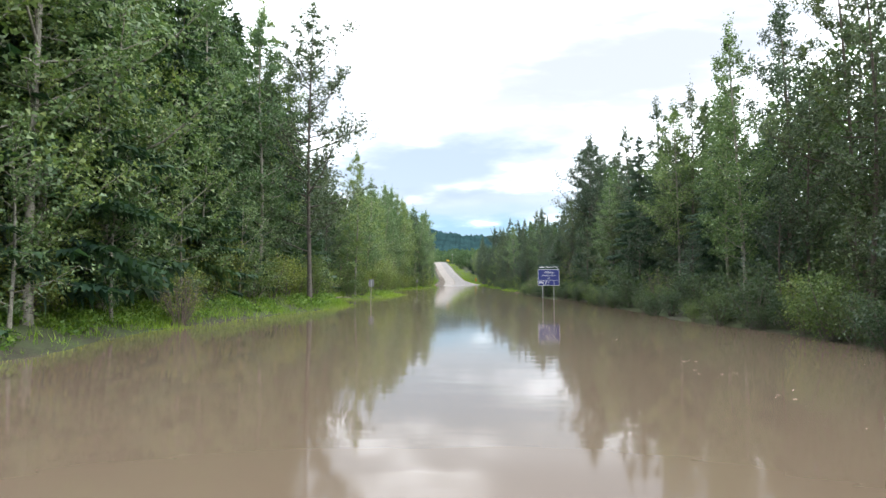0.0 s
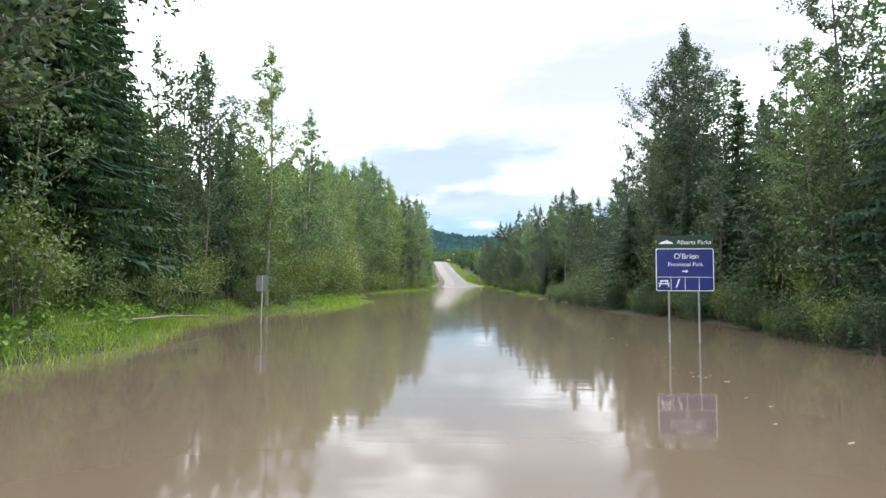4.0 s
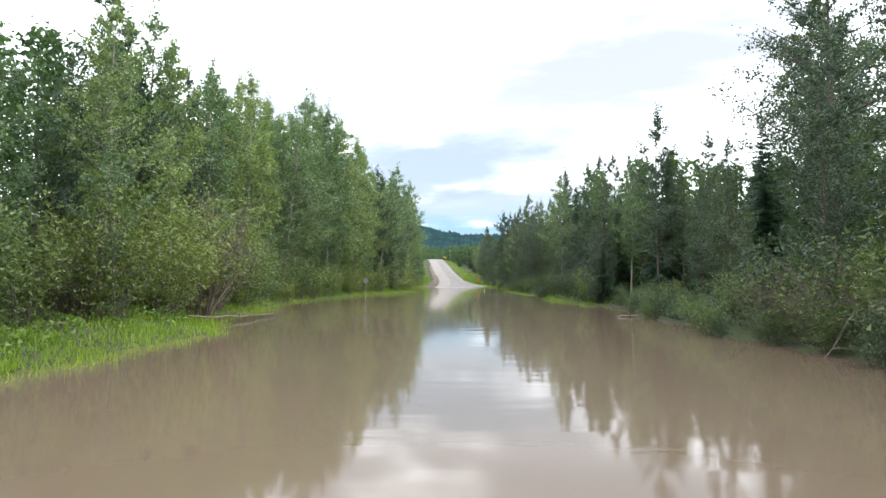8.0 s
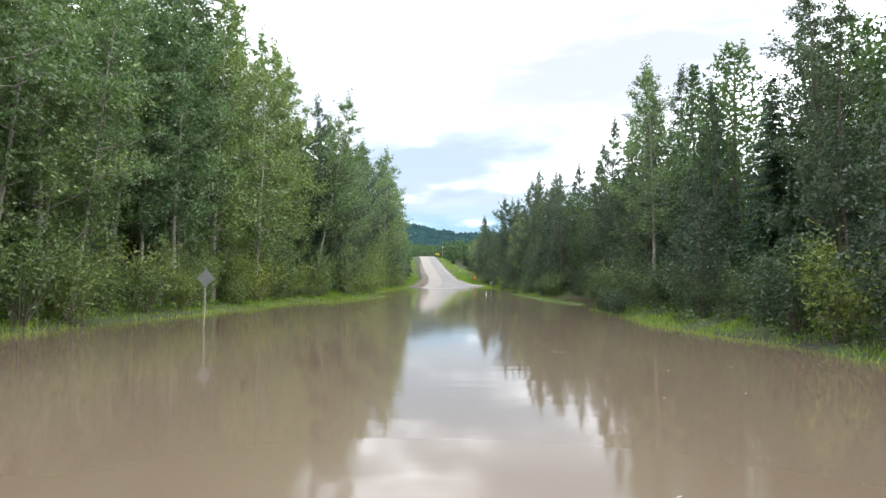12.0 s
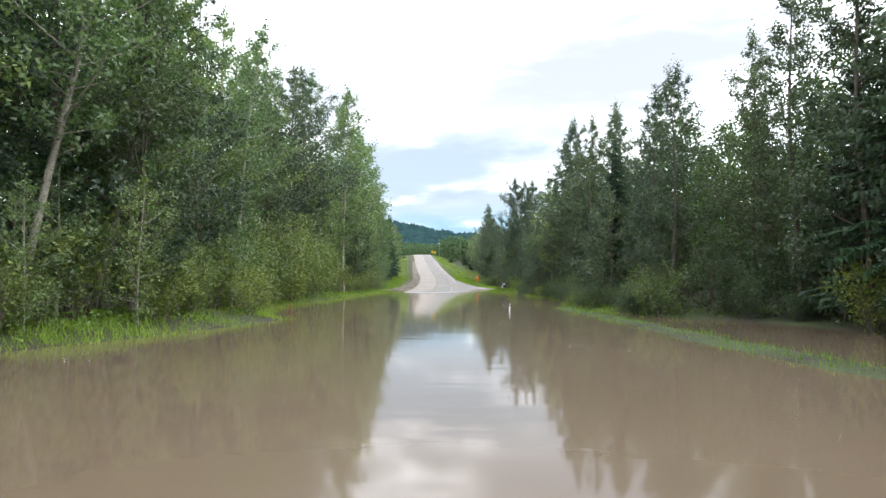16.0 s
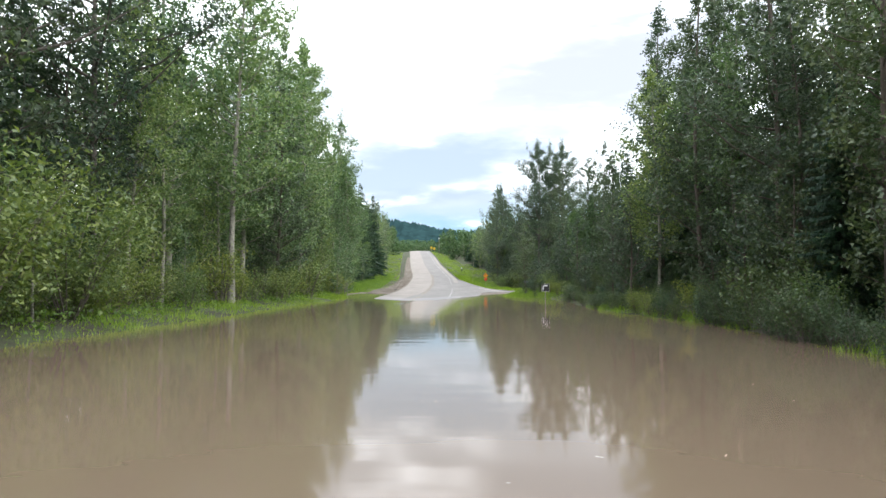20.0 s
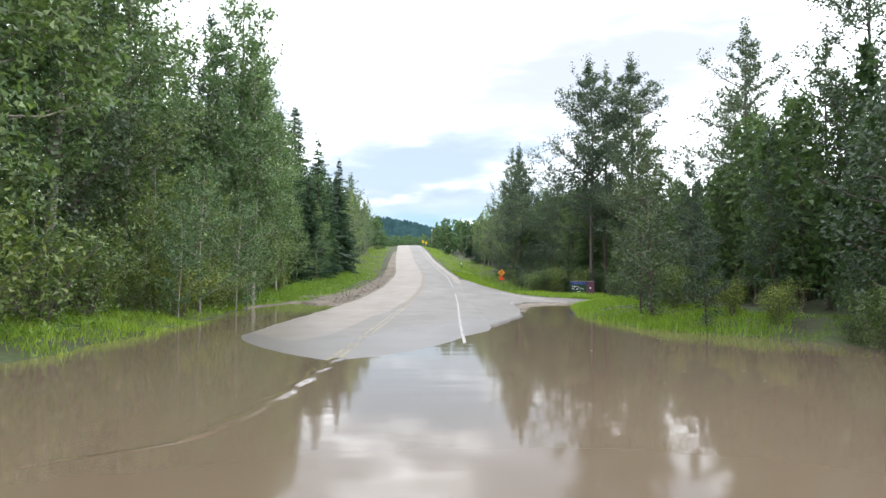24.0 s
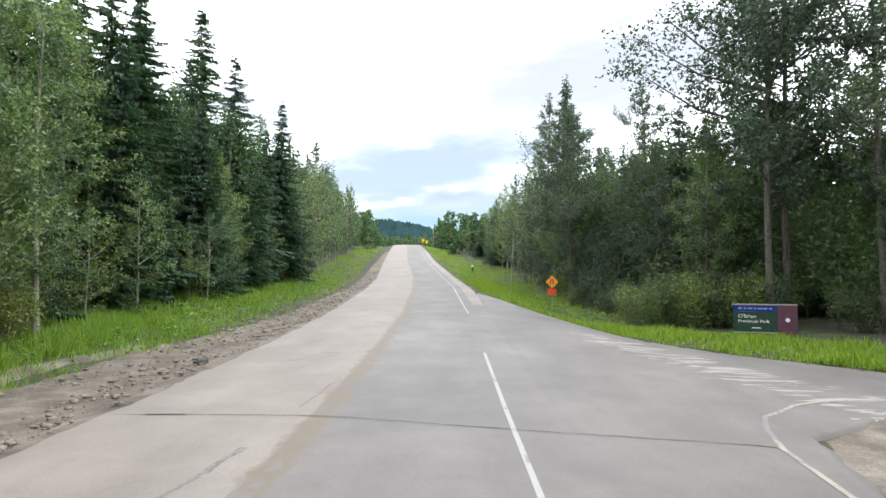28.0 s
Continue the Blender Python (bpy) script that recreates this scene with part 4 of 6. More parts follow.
def left_line(y):
    return np.minimum(np.interp(y, [*TL_Y[:-2], 275, 300, 340, 380, 430, 500], [*TL_X[:-2], -15.8, -17.2, -16.0, -19, -24, -31]), np.where(np.asarray(y) < 240, np.interp(y, WL_Y, WL_X) + 1.6, 0))


def right_line(y):
    return np.maximum(np.interp(y, [*TR_Y[:-4], 270, 285, 310, 340, 380, 430, 500], [*TR_X[:-4], 13, 16, 10.5, 9.5, 6, 2, -2]), np.where(np.asarray(y) < 246, np.interp(y, WR_Y, WR_X) - 0.6, -50))


def on_road(x, y):
    m = road_mid(y)
    if m - 7 < x < m + 8 and y > 230:
        return True
    if 11.5 < x < 20 and 281 < y < 295.8:
        return True
    return 2 < x < 80 and np.interp(x, NE_X, NE_Y) - 2.5 < y < np.interp(x, FE_X, FE_Y) + 2.5


# single trees that stand out along the way: x, y, height
STAND_LEFT = ((-14.6, 19.5, 21), (-15.2, 24.5, 22), (-16, 13.5, 22), (-15.2, 37, 20), (-14.2, 41, 19), (-15.6, 138, 17.5), (-20, 122, 20), (-16, 48, 24), (-16, 97, 15.5), (-16, 105, 15.5), (-16, 111, 17), (-16, 158, 21.5), (-14.5, 149, 20.5))
STAND_LEFT_2 = ((-17, 220.5, 28.5), (-13.2, 221.5, 27), (-15.6, 230, 27), (-15.6, 268, 25), (-16, 248, 28), (-19, 287, 14), (-17.6, 281, 21), (-17, 275, 23), (-17, 141, 23), (-18.5, 136, 23), (-15.8, 144, 22), (-17.5, 151, 24), (-19, 146, 24), (-18, 193, 24), (-16.5, 197, 23))
STAND_SPRUCE = ((-16.2, 54.5, 21), (-18.5, 47.5, 23), (-21, 54, 23), (-19, 62, 19), (-17, 59, 17), (-18, 27.5, 26), (-19.5, 33, 27), (-21, 37, 27), (-19, 21, 27), (-22, 25, 28), (-23, 41, 27), (-16.5, 34, 20), (-17.5, 38, 20), (-20, 29, 25), (-17, 23, 24), (-18, 17, 24), (-19, 43, 23), (-17.5, 52, 20), (-20, 58, 19), (-22, 48, 24), (-15.6, 95.3, 12), (-22, 299, 22), (-22.5, 303.5, 23), (-24.3, 318, 27), (-19.8, 315, 21.5), (-18.5, 325.5, 20), (-20, 297, 17), (-19, 306, 15), (-21.5, 309.5, 19), (-25, 308, 24), (-26, 300, 25), (-18.3, 313, 11), (-24, 293, 22))
STAND_SPRUCE_2 = ((16.5, 37, 12.5), (16, 47, 12.5), (17, 151, 15), (20, 166, 18), (15, 203, 9), (13.5, 57, 5.5), (14, 62, 7), (12.7, 118, 5), (15, 128, 6), (13.5, 66, 8), (15.5, 194, 14), (17.5, 222, 17))
STAND_RIGHT = ((16, 41, 14.5), (16, 48, 15.5), (16, 56, 15.5), (17, 26, 16.5), (17, 31, 16), (15.5, 112, 14.4), (20.4, 136, 15.5), (16.5, 129, 14.5), (19.4, 189, 17.5), (15.1, 201, 17.2), (20.2, 235, 25), (24, 240, 22), (18.5, 213, 18))
STAND_RIGHT_3 = ((15, 207, 18.5), (16.5, 196, 16), (14.8, 214, 18), (18, 204, 19), (19.5, 209, 20), (17, 218, 19), (21, 199, 18))
STAND_RIGHT_2 = ((18.3, 167, 18.5), (18.4, 172, 17), (21, 163, 20), (22, 157, 20), (19.4, 178, 15.5), (24, 170, 20), (20, 284.5, 20), (13, 326, 23), (11.5, 318, 18), (12.5, 337, 24), (20, 297, 27), (14.5, 332, 20))
STAND_THIN = ((-15, 203, 23), (-15.5, 210, 25), (-11.3, 44, 22.5), (16, 72, 18), (17.5, 77, 15), (19.5, 262, 17), (18.5, 249, 16.5), (15, 307.5, 17.5), (30, 283, 23), (26, 277, 18), (29, 112, 19), (24.4, 106, 25), (22.4, 94, 20))
for x, y, h in STAND_LEFT + STAND_LEFT_2:
    place(rt.choice(ASPENS), x, y, h / 18, rt.uniform(0, 6.28))
for x, y, h in STAND_SPRUCE + STAND_SPRUCE_2:
    place(rt.choice(SPRUCES), x, y, h / 18, rt.uniform(0, 6.28))
# a low wide spruce whose boughs touch the flood
place(SPRUCES[2], 12.0, 72.6, 7.2 * 1.45 / 18, 0.7, squash=0.69)
for x, y, h in STAND_RIGHT + STAND_RIGHT_2 + STAND_RIGHT_3:
    place(rt.choice(POPLARS), x, y, h / 18, rt.uniform(0, 6.28))
for x, y, h in ((16.3, 73.5, 18.5), (31, 117, 25), (35.5, 124, 26), (17.6, 294.5, 27), (21.6, 291.5, 26), (12.6, 326, 21)):
    place(BROAD[0], x, y, h / 18, rt.uniform(0, 6.28))
for x, y, h in STAND_THIN:
    place(rt.choice(THIN), x, y, h / 18, rt.uniform(0, 6.28))

for side in (-1, 1):
    y = -4.0
    while y < 430:
        step = 3.35 if y < 335 else 4.5
        y += step * rt.uniform(0.75, 1.25)
        edge = left_line(y) if side < 0 else right_line(y)
        hh = np.interp(y, HL_Y, HL_H) if side < 0 else np.interp(y, HR_Y, HR_H)
        x = edge + side * ((rt.uniform(3.0, 7.5) + 2.5 * (1 - sm(48, 66, y))) if side < 0 else rt.uniform(2.2, 6.0))
        if side > 0 and 232 < y < 275:
            x += 3.0
        if on_road(x, y):
            continue
        h = hh * rt.uniform(0.66, 0.97)
        if side < 0 and 290 < y < 330:
            h *= 0.8
        if side < 0 and 207 < y < 238:
            h *= 0.78
        dark = rt.random()
        spruce = 0.75 if side < 0 and y < 58 else (0.5 if side < 0 and 288 < y < 330 else (0.22 if side > 0 else 0.0))
        if dark < spruce:
            place(rt.choice(SPRUCES), x + side * 1.5, y, h / 18, rt.uniform(0, 6.28))
        elif y > 340:
            place(rt.choice(FAR_TREES), x, y, h / 18, rt.uniform(0, 6.28))
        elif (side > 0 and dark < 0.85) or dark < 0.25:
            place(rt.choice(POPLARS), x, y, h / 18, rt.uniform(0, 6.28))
        else:
            place(rt.choice(ASPENS), x, y, h / 18, rt.uniform(0, 6.28))
    y = 0.0
    while y < 340:
        y += 5.0 * rt.uniform(0.6, 1.4)
        edge = left_line(y) if side < 0 else right_line(y)
        x = edge + side * ((rt.uniform(2.6, 5.0) + 2.0 * (1 - sm(48, 66, y))) if side < 0 else rt.uniform(1.2, 3.6))
        if not on_road(x, y) and not (side > 0 and 95 < y < 114):
            place(rt.choice(SAPLINGS if side < 0 else POPLINGS), x, y, rt.uniform(0.55, 1.15), rt.uniform(0, 6.28))
    y = 2.0
    while y < 330:
        y += 2.5 * rt.uniform(0.6, 1.4)
        edge = left_line(y) if side < 0 else right_line(y)
        x = edge + side * ((rt.uniform(1.6, 4.2) + 1.6 * (1 - sm(48, 66, y))) if side < 0 else rt.uniform(0.2 if y < 106 else 0.8, 2.5))
        if on_road(x, y):
            continue
        if side < 0 and 74 < y < 112 and rt.random() < 0.75:
            place(rt.choice(BIG_SHRUBS), x - 0.8, y, rt.uniform(0.7, 1.15), rt.uniform(0, 6.28))
            continue
        big = 1.0 if (side < 0 and 74 < y < 112) else (0.62 if side < 0 and y < 60 else 1.0)
        if side > 0 and 215 < y < 275:
            x += 2.5
        if side > 0 and not 78 < y < 95:
            big *= 0.5 if y < 114 and y > 95 else 0.75
        place(rt.choice(SHRUBS if side < 0 or rt.random() < 0.2 else DARK_SHRUBS), x, y, rt.uniform(0.6, 1.3) * big, rt.uniform(0, 6.28))


for i in range(26):
    x = 14.5 + 0.85 * i
    y = float(np.interp(x, NE_X, NE_Y)) - rt.uniform(3.4, 7.5)
    place(rt.choice(DARK_SHRUBS), x, y, rt.uniform(0.6, 1.1), rt.uniform(0, 6.28))
    if i % 3 == 0:
        place(rt.choice(POPLINGS), x + 1, y - 3.5, rt.uniform(0.7, 1.1), rt.uniform(0, 6.28))
for i in range(24):
    x = 11.5 + 0.9 * i
    y = float(np.interp(x, FE_X, FE_Y)) + rt.uniform(4.2, 9)
    if x < 20.5:
        y = rt.uniform(296.2, 301)
    place(rt.choice(DARK_SHRUBS + SHRUBS[:1]), x, y, rt.uniform(0.7, 1.15), rt.uniform(0, 6.28))

for i in range(16):
    y = 13 + 2.3 * i
    place(rt.choice(SHRUBS), float(left_line(y)) - rt.uniform(2.2, 3.6), y, rt.uniform(0.7, 1.15), rt.uniform(0, 6.28))

for i in range(30):
    y = 252 + 1.15 * i
    x = float(left_line(y)) - rt.uniform(0.4, 3.4)
    if i % 3 == 1:
        place(rt.choice(SHRUBS), x, y, rt.uniform(0.7, 1.1), rt.uniform(0, 6.28))
    else:
        place(rt.choice(SAPLINGS), x, y, rt.uniform(0.7, 1.35), rt.uniform(0, 6.28))
for i in range(34):
    y = 284 + 1.25 * i
    x = float(left_line(y)) - rt.uniform(0.2, 5.0)
    if i % 3 == 2:
        place(rt.choice(ASPENS), x - 1.5, y, rt.uniform(8, 13.5) / 18, rt.uniform(0, 6.28))
    else:
        place(rt.choice(SAPLINGS), x, y, rt.uniform(0.55, 1.2), rt.uniform(0, 6.28))

# second rank of tall trees that closes the forest wall
for i in range(34):
    y = 98 + 2.6 * i
    h = float(np.interp(y, HL_Y, HL_H)) * rt.uniform(0.78, 0.98)
    place(rt.choice(ASPENS[:4] if i % 5 else POPLARS), float(left_line(y)) - rt.uniform(8.5, 12.5), y, h / 18, rt.uniform(0, 6.28))
for i in range(44):
    y = 276 + 1.35 * i
    x = float(left_line(y)) - rt.uniform(3.0, 9.5)
    h = float(np.interp(y, [276, 290, 315, 335], [17, 16, 15, 13])) * rt.uniform(0.75, 1.15)
    place(rt.choice(SPRUCES if rt.random() < 0.55 else ASPENS), x, y, h / 18, rt.uniform(0, 6.28))
for i in range(26):
    x, y = rt.uniform(15.5, 36), rt.uniform(300, 322)
    place(rt.choice(POPLARS if i % 4 else SPRUCES), x, y, rt.uniform(12.5, 16.5) / 18, rt.uniform(0, 6.28))

# low shrubs that hang over the water on the shady bank
y = 3.0
while y < 243:
    y += rt.uniform(0.9, 2.0)
    if 104 < y < 136 or 146 < y < 176 or 227 < y < 233:
        continue
    place(rt.choice(DARK_SHRUBS if rt.random() < 0.75 else SHRUBS), float(np.interp(y, WR_Y, WR_X)) + rt.uniform(-0.35, 0.9), y, rt.uniform(0.28, 0.6), rt.uniform(0, 6.28))
for i in range(20):
    y = 148 + 1.4 * i
    place(rt.choice(DARK_SHRUBS), float(np.interp(y, WR_Y, WR_X)) + rt.uniform(2.5, 5.5), y, rt.uniform(0.6, 1.1), rt.uniform(0, 6.28))
for i, (x, y, h) in enumerate(((-14.0, 95.2, 6.2), (-13.7, 98.2, 6.6), (-14.3, 101.2, 6.0), (-13.6, 88, 4.2), (-14.4, 190.5, 6.4), (-14.8, 193.5, 5.8), (-14.6, 79, 5.4), (13.4, 67.3, 3.8), (14.2, 69.3, 4.4),
                               (11.0, 79.3, 2.0), (11.5, 82.2, 2.2), (10.9, 84.6, 2.5), (11.2, 87.2, 2.6), (11.6, 89.6, 2.3), (12.8, 85.6, 3.2), (13.2, 178.5, 3.0), (-13.0, 27.0, 2.6), (13.6, 40, 2.6))):
    place(DEAD_SHRUBS[i % 2], x, y, h / 4, i * 1.3)
for i, (x, y, k) in enumerate(((-12.9, 186.5, 1.15), (-13.3, 189.2, 1.3), (-12.8, 192.4, 1.2), (-13.4, 196, 1.3), (-13.0, 200, 1.15), (-13.2, 205, 1.1), (-13.0, 182.5, 1.0))):
    place(BIG_SHRUBS[i % 2], x, y, k, i * 2.1)
# leafy edge of the aspen forest, down to the herbs
y = 102.0
while y < 206:
    y += rt.uniform(0.8, 1.7)
    x = float(np.interp(y, WL_Y, WL_X)) - rt.uniform(1.0, 3.4)
    if rt.random() < 0.6:
        place(rt.choice(SHRUBS), x, y, rt.uniform(0.4, 0.95), rt.uniform(0, 6.28))
    else:
        place(rt.choice(SAPLINGS), x - 0.6, y, rt.uniform(0.4, 0.9), rt.uniform(0, 6.28))
# shrubs round the park board
for i in range(13):
    place(rt.choice(DARK_SHRUBS if i % 3 else SHRUBS), 10.5 + 1.0 * i, rt.uniform(294.6, 297.2) - (3.5 if i > 9 else 0), rt.uniform(0.7, 1.1), rt.uniform(0, 6.28))
# leafy young aspens in front of the spruces
for i, (x, y, k) in enumerate(((-14.6, 15.5, 1.2), (-14.2, 18.2, 1.0), (-15.2, 21, 1.5), (-14.4, 24, 1.1), (-15.5, 27, 1.5), (-14.3, 30, 1.0), (-14.8, 33.5, 1.3), (-14.0, 37, 0.9), (-13.6, 40, 1.0), (-14.4, 46, 1.1), (-15.8, 17, 1.7), (-16, 24, 1.8))):
    place(SAPLINGS[i % 3], x, y, k, i * 1.7)
place(ASPENS[2], -15.0, 20.5, 15 / 18, 0.4)
place(ASPENS[0], -15.8, 26.0, 16 / 18, 1.4)
# dark trees on the corner inside the junction
for i in range(26):
    x = rt.uniform(17, 36)
    y = float(np.interp(x, NE_X, NE_Y)) - rt.uniform(5, 19)
    place(rt.choice(POPLARS if i % 5 else SPRUCES), x, y, rt.uniform(9.5, 12.5) / 18, rt.uniform(0, 6.28))
# pale aspens that lean out over the bank
for i, (x, y, h, tilt) in enumerate(((-13.4, 163, 20, 8.5), (-13.6, 167.6, 15, 11), (-14.0, 168.7, 16, 10), (-13.7, 183, 19, 7), (-16.9, 123, 19, 8), (-16.6, 130, 15, 8), (-17.4, 126, 17, 5))):
    ob = place(ASPENS[4], x, y, h / 18, 0.9 * i)
    ob.rotation_euler = Euler((0, radians(tilt), 0.9 * i), "ZYX")
    ob.rotation_mode = "ZYX"
# tall aspens that stand out of the forest edge below the hill
for i, (y, h) in enumerate(((268.5, 19.5), (271.5, 18), (282.0, 16.5), (285.5, 15.5))):
    place(ASPENS[i % 4], float(left_line(y)) - 0.3, y, h / 18, 1.1 * i)
place(SHRUBS[1], 14.6, 152.5, 1.15, 1.0)
place(SHRUBS[2], 13.2, 176.5, 0.95, 2.0)

# templates that found no place stand deep in the forest
for i, root in enumerate(ASPENS + POPLARS + THIN + FAR_TREES + SPRUCES + SHRUBS + BIG_SHRUBS + DARK_SHRUBS + DEAD_SHRUBS + BROAD + SAPLINGS + POPLINGS):
    if root.name not in used:
        place(root, -30.0 - i % 3, 60.0 + 6 * i, 1.0, i)


def woods(name, spots, label, mat, seed, leaves=470, leaf=0.47):
    """Many plain trees joined into one piece of far wood."""
    rng = np.random.default_rng(seed)
    tv, lv = [], []
    for x, y, h, kind in spots:
        z = float(ground_z(x, y))
        p = np.array([[x, y, z - 0.2], [x, y, z + h * 0.5], [x + rng.normal(0, 0.15), y, z + h * 0.95]])
        tv.append(tube_arrays(p, [0.010 * h, 0.007 * h, 0.02], 5))
        n = leaves
        t = rng.uniform(0, 1, n) ** (1.25 if kind else 0.9)
        w = h * (0.16 * (1 - t) ** 0.9 + 0.01 if kind else 0.15 * np.sin(math.pi * (0.12 + 0.80 * t)) ** 0.8)
        a = rng.uniform(0, 6.28, n)
        r = w * np.sqrt(rng.uniform(0.05, 1, n)) * (1 + 0.25 * np.sin(a * 3 + t * 9 + x))
        hz = (0.06 + 0.94 * t) if kind else (0.12 + 0.88 * t)
        lv.append(np.stack([x + np.cos(a) * r, y + np.sin(a) * r, z + h * hz + rng.normal(0, 0.2, n)], 1))
    V, F = leaf_quads(rng, np.concatenate(lv), leaf)
    TV, TF = join_arrays(tv)
    TF = np.concatenate([TF[:, [0, 1, 2]], TF[:, [0, 2, 3]]])
    allv, allf = join_arrays([(V, F), (TV, TF)])
    me = raw_mesh(name, allv, allf, [mat, BARK_DARK], index=np.concatenate([np.zeros(len(F)), np.ones(len(TF))]))
    return tagged(new(name, me), label, "woods", kind="stuff")


for side in (-1, 1):
    spots = []
    for row in range(4):
        y = -25.0
        while y < 440:
            y += rt.uniform(2.6, 4.6) + row * 0.4
            edge = left_line(y) if side < 0 else right_line(y)
            x = edge + side * (8.0 + row * 4.5 + rt.uniform(-1.8, 1.8))
            if on_road(x, y):
                continue
            hh = (np.interp(y, HL_Y, HL_H) if side < 0 else np.interp(y, HR_Y, HR_H)) * rt.uniform(0.74, 1.06)
            hh *= 0.94
            if side < 0 and 207 < y < 240:
                hh *= 0.66
            spots.append((x, y, hh, rt.random() < (0.75 if side < 0 and y < 62 else 0.28)))
    if side > 0:
        spots += [(rt.uniform(19, 38), rt.uniform(222, 252), rt.uniform(9, 12.5), rt.random() < 0.3) for _ in range(36)]
        spots += [(rt.uniform(15, 38), rt.uniform(300, 335), rt.uniform(10, 14), rt.random() < 0.3) for _ in range(36)]
    else:
        spots += [(rt.uniform(-31, -19), rt.uniform(2, 68), rt.uniform(21, 28), True) for _ in range(46)]
        spots += [(rt.uniform(-30, -18.5), rt.uniform(288, 330), rt.uniform(12, 17), rt.random() < 0.5) for _ in range(40)]
    edge_of = lambda s: abs(s[0] - (left_line(s[1]) if side < 0 else right_line(s[1])))
    close = [s for s in spots if edge_of(s) < 14.5]
    deep = [s for s in spots if edge_of(s) >= 14.5]
    woods("back_woods", [s for s in close if not s[3]], "dense aspen forest behind the roadside trees", FARLEAF, 90 + side, 2000, 0.19)
    woods("back_spruces", [s for s in close if s[3]], "dark spruces standing behind the roadside trees", NEEDLE, 95 + side, 1900, 0.19)
    woods("deep_woods", [s for s in deep if not s[3]], "aspen forest deep behind the road", FARLEAF, 190 + side, 450, 0.45)
    woods("deep_spruces", [s for s in deep if s[3]], "dark spruces standing deep in the forest", NEEDLE, 195 + side, 330, 0.45)

def thicket(name, side, seed, label, mat):
    """Leafy understorey that closes the view between the trunks deep in the forest."""
    rng = np.random.default_rng(seed)
    n = 26000
    y = rng.uniform(-15, 345, n)
    edge = left_line(y) if side < 0 else right_line(y)
    x = edge + side * rng.uniform(13, 25, n)
    clear = (side > 0) & (y > 228) & (y < 300)
    x, y = x[~clear], y[~clear]
    z = ground_z(x, y) + 6.5 * rng.uniform(0, 1, len(x)) ** 1.3 * (0.55 + 0.45 * wob(x, y, 0.5, 2.0))
    V, F = leaf_quads(rng, np.stack([x, y, z], 1), 0.5)
    return tagged(new(name, raw_mesh(name, V, F, mat)), label, "undergrowth", kind="stuff")


thicket("understorey", -1, 61, "leafy understorey deep in the aspen forest", FARLEAF)
thicket("understorey", 1, 62, "understorey deep in the poplar forest, shade in its leaf colour", LEAF_SHADED)

# far woods on the hills past the crest
spots = []
for i in range(2400):
    y = 420 + 560 * rt.random() ** 1.2
    x = rt.uniform(-0.26, 0.26) * y - 14
    m = road_mid(y)
    if m - 11 < x < m + 11 and y < 620:
        continue
    spots.append((x, y, rt.uniform(7, 13), rt.random() < 0.35))
woods("far_woods", spots, "distant forested hills beyond the crest of the road", FARLEAF, 99, 150, 0.75)


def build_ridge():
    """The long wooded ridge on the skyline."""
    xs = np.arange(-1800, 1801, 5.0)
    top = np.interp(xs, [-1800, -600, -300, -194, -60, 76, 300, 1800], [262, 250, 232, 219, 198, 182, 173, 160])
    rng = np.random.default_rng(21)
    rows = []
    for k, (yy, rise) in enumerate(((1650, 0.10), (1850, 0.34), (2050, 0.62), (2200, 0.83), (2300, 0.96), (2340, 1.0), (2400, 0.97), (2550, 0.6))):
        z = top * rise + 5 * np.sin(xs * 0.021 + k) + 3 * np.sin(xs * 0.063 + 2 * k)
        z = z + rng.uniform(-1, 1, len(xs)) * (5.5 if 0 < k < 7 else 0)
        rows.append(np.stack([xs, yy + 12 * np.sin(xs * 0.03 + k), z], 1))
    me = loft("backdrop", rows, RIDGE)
    return tagged(new("backdrop", me), "wooded ridge on the horizon beyond the road, distance haze in its blue-green", "distant ridge", kind="structure")


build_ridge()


# ---------------------------------------------------------------- grass on the banks
def grass_field(name, rows, seed, label, mat, height=0.45, width=0.03, floor=-0.22):
    rng = np.random.default_rng(seed)
    p = np.concatenate(rows)
    z = ground_z(p[:, 0], p[:, 1])
    thick = 0.62 + 0.38 * wob(p[:, 0], p[:, 1], 0.9, 3.0) + 0.35 * wob(p[:, 0], p[:, 1], 0.23, 5.0)
    shore = np.clip((z + 0.25) / 0.3, 0.12, 1.0)
    keep = (z > floor) & ~((p[:, 1] > 252) & (p[:, 0] < 0) & (z < 0.02)) & (rng.uniform(0, 1, len(p)) < thick * shore)
    p, z = p[keep], z[keep]
    n = len(p)
    a = rng.uniform(0, 6.28, n)
    h = height * rng.uniform(0.4, 1.35, n) * (0.75 + 0.5 * wob(p[:, 0], p[:, 1], 0.8, 1.0))
    lean = h * rng.uniform(0.1, 0.75, n)
    b = rng.uniform(0, 6.28, n)
    dx, dy = np.cos(a) * width, np.sin(a) * width
    lx, ly = np.cos(b) * lean, np.sin(b) * lean
    q = np.stack([p[:, 0], p[:, 1], z - 0.03], 1)
    V = np.stack([q - np.stack([dx, dy, 0 * dx], 1), q + np.stack([dx, dy, 0 * dx], 1), q + np.stack([lx, ly, h], 1)], 1).reshape(-1, 3)
    F = np.arange(3 * n).reshape(-1, 3)
    return tagged(new(name, raw_mesh(name, V, F, mat)), label, "grass", kind="stuff")


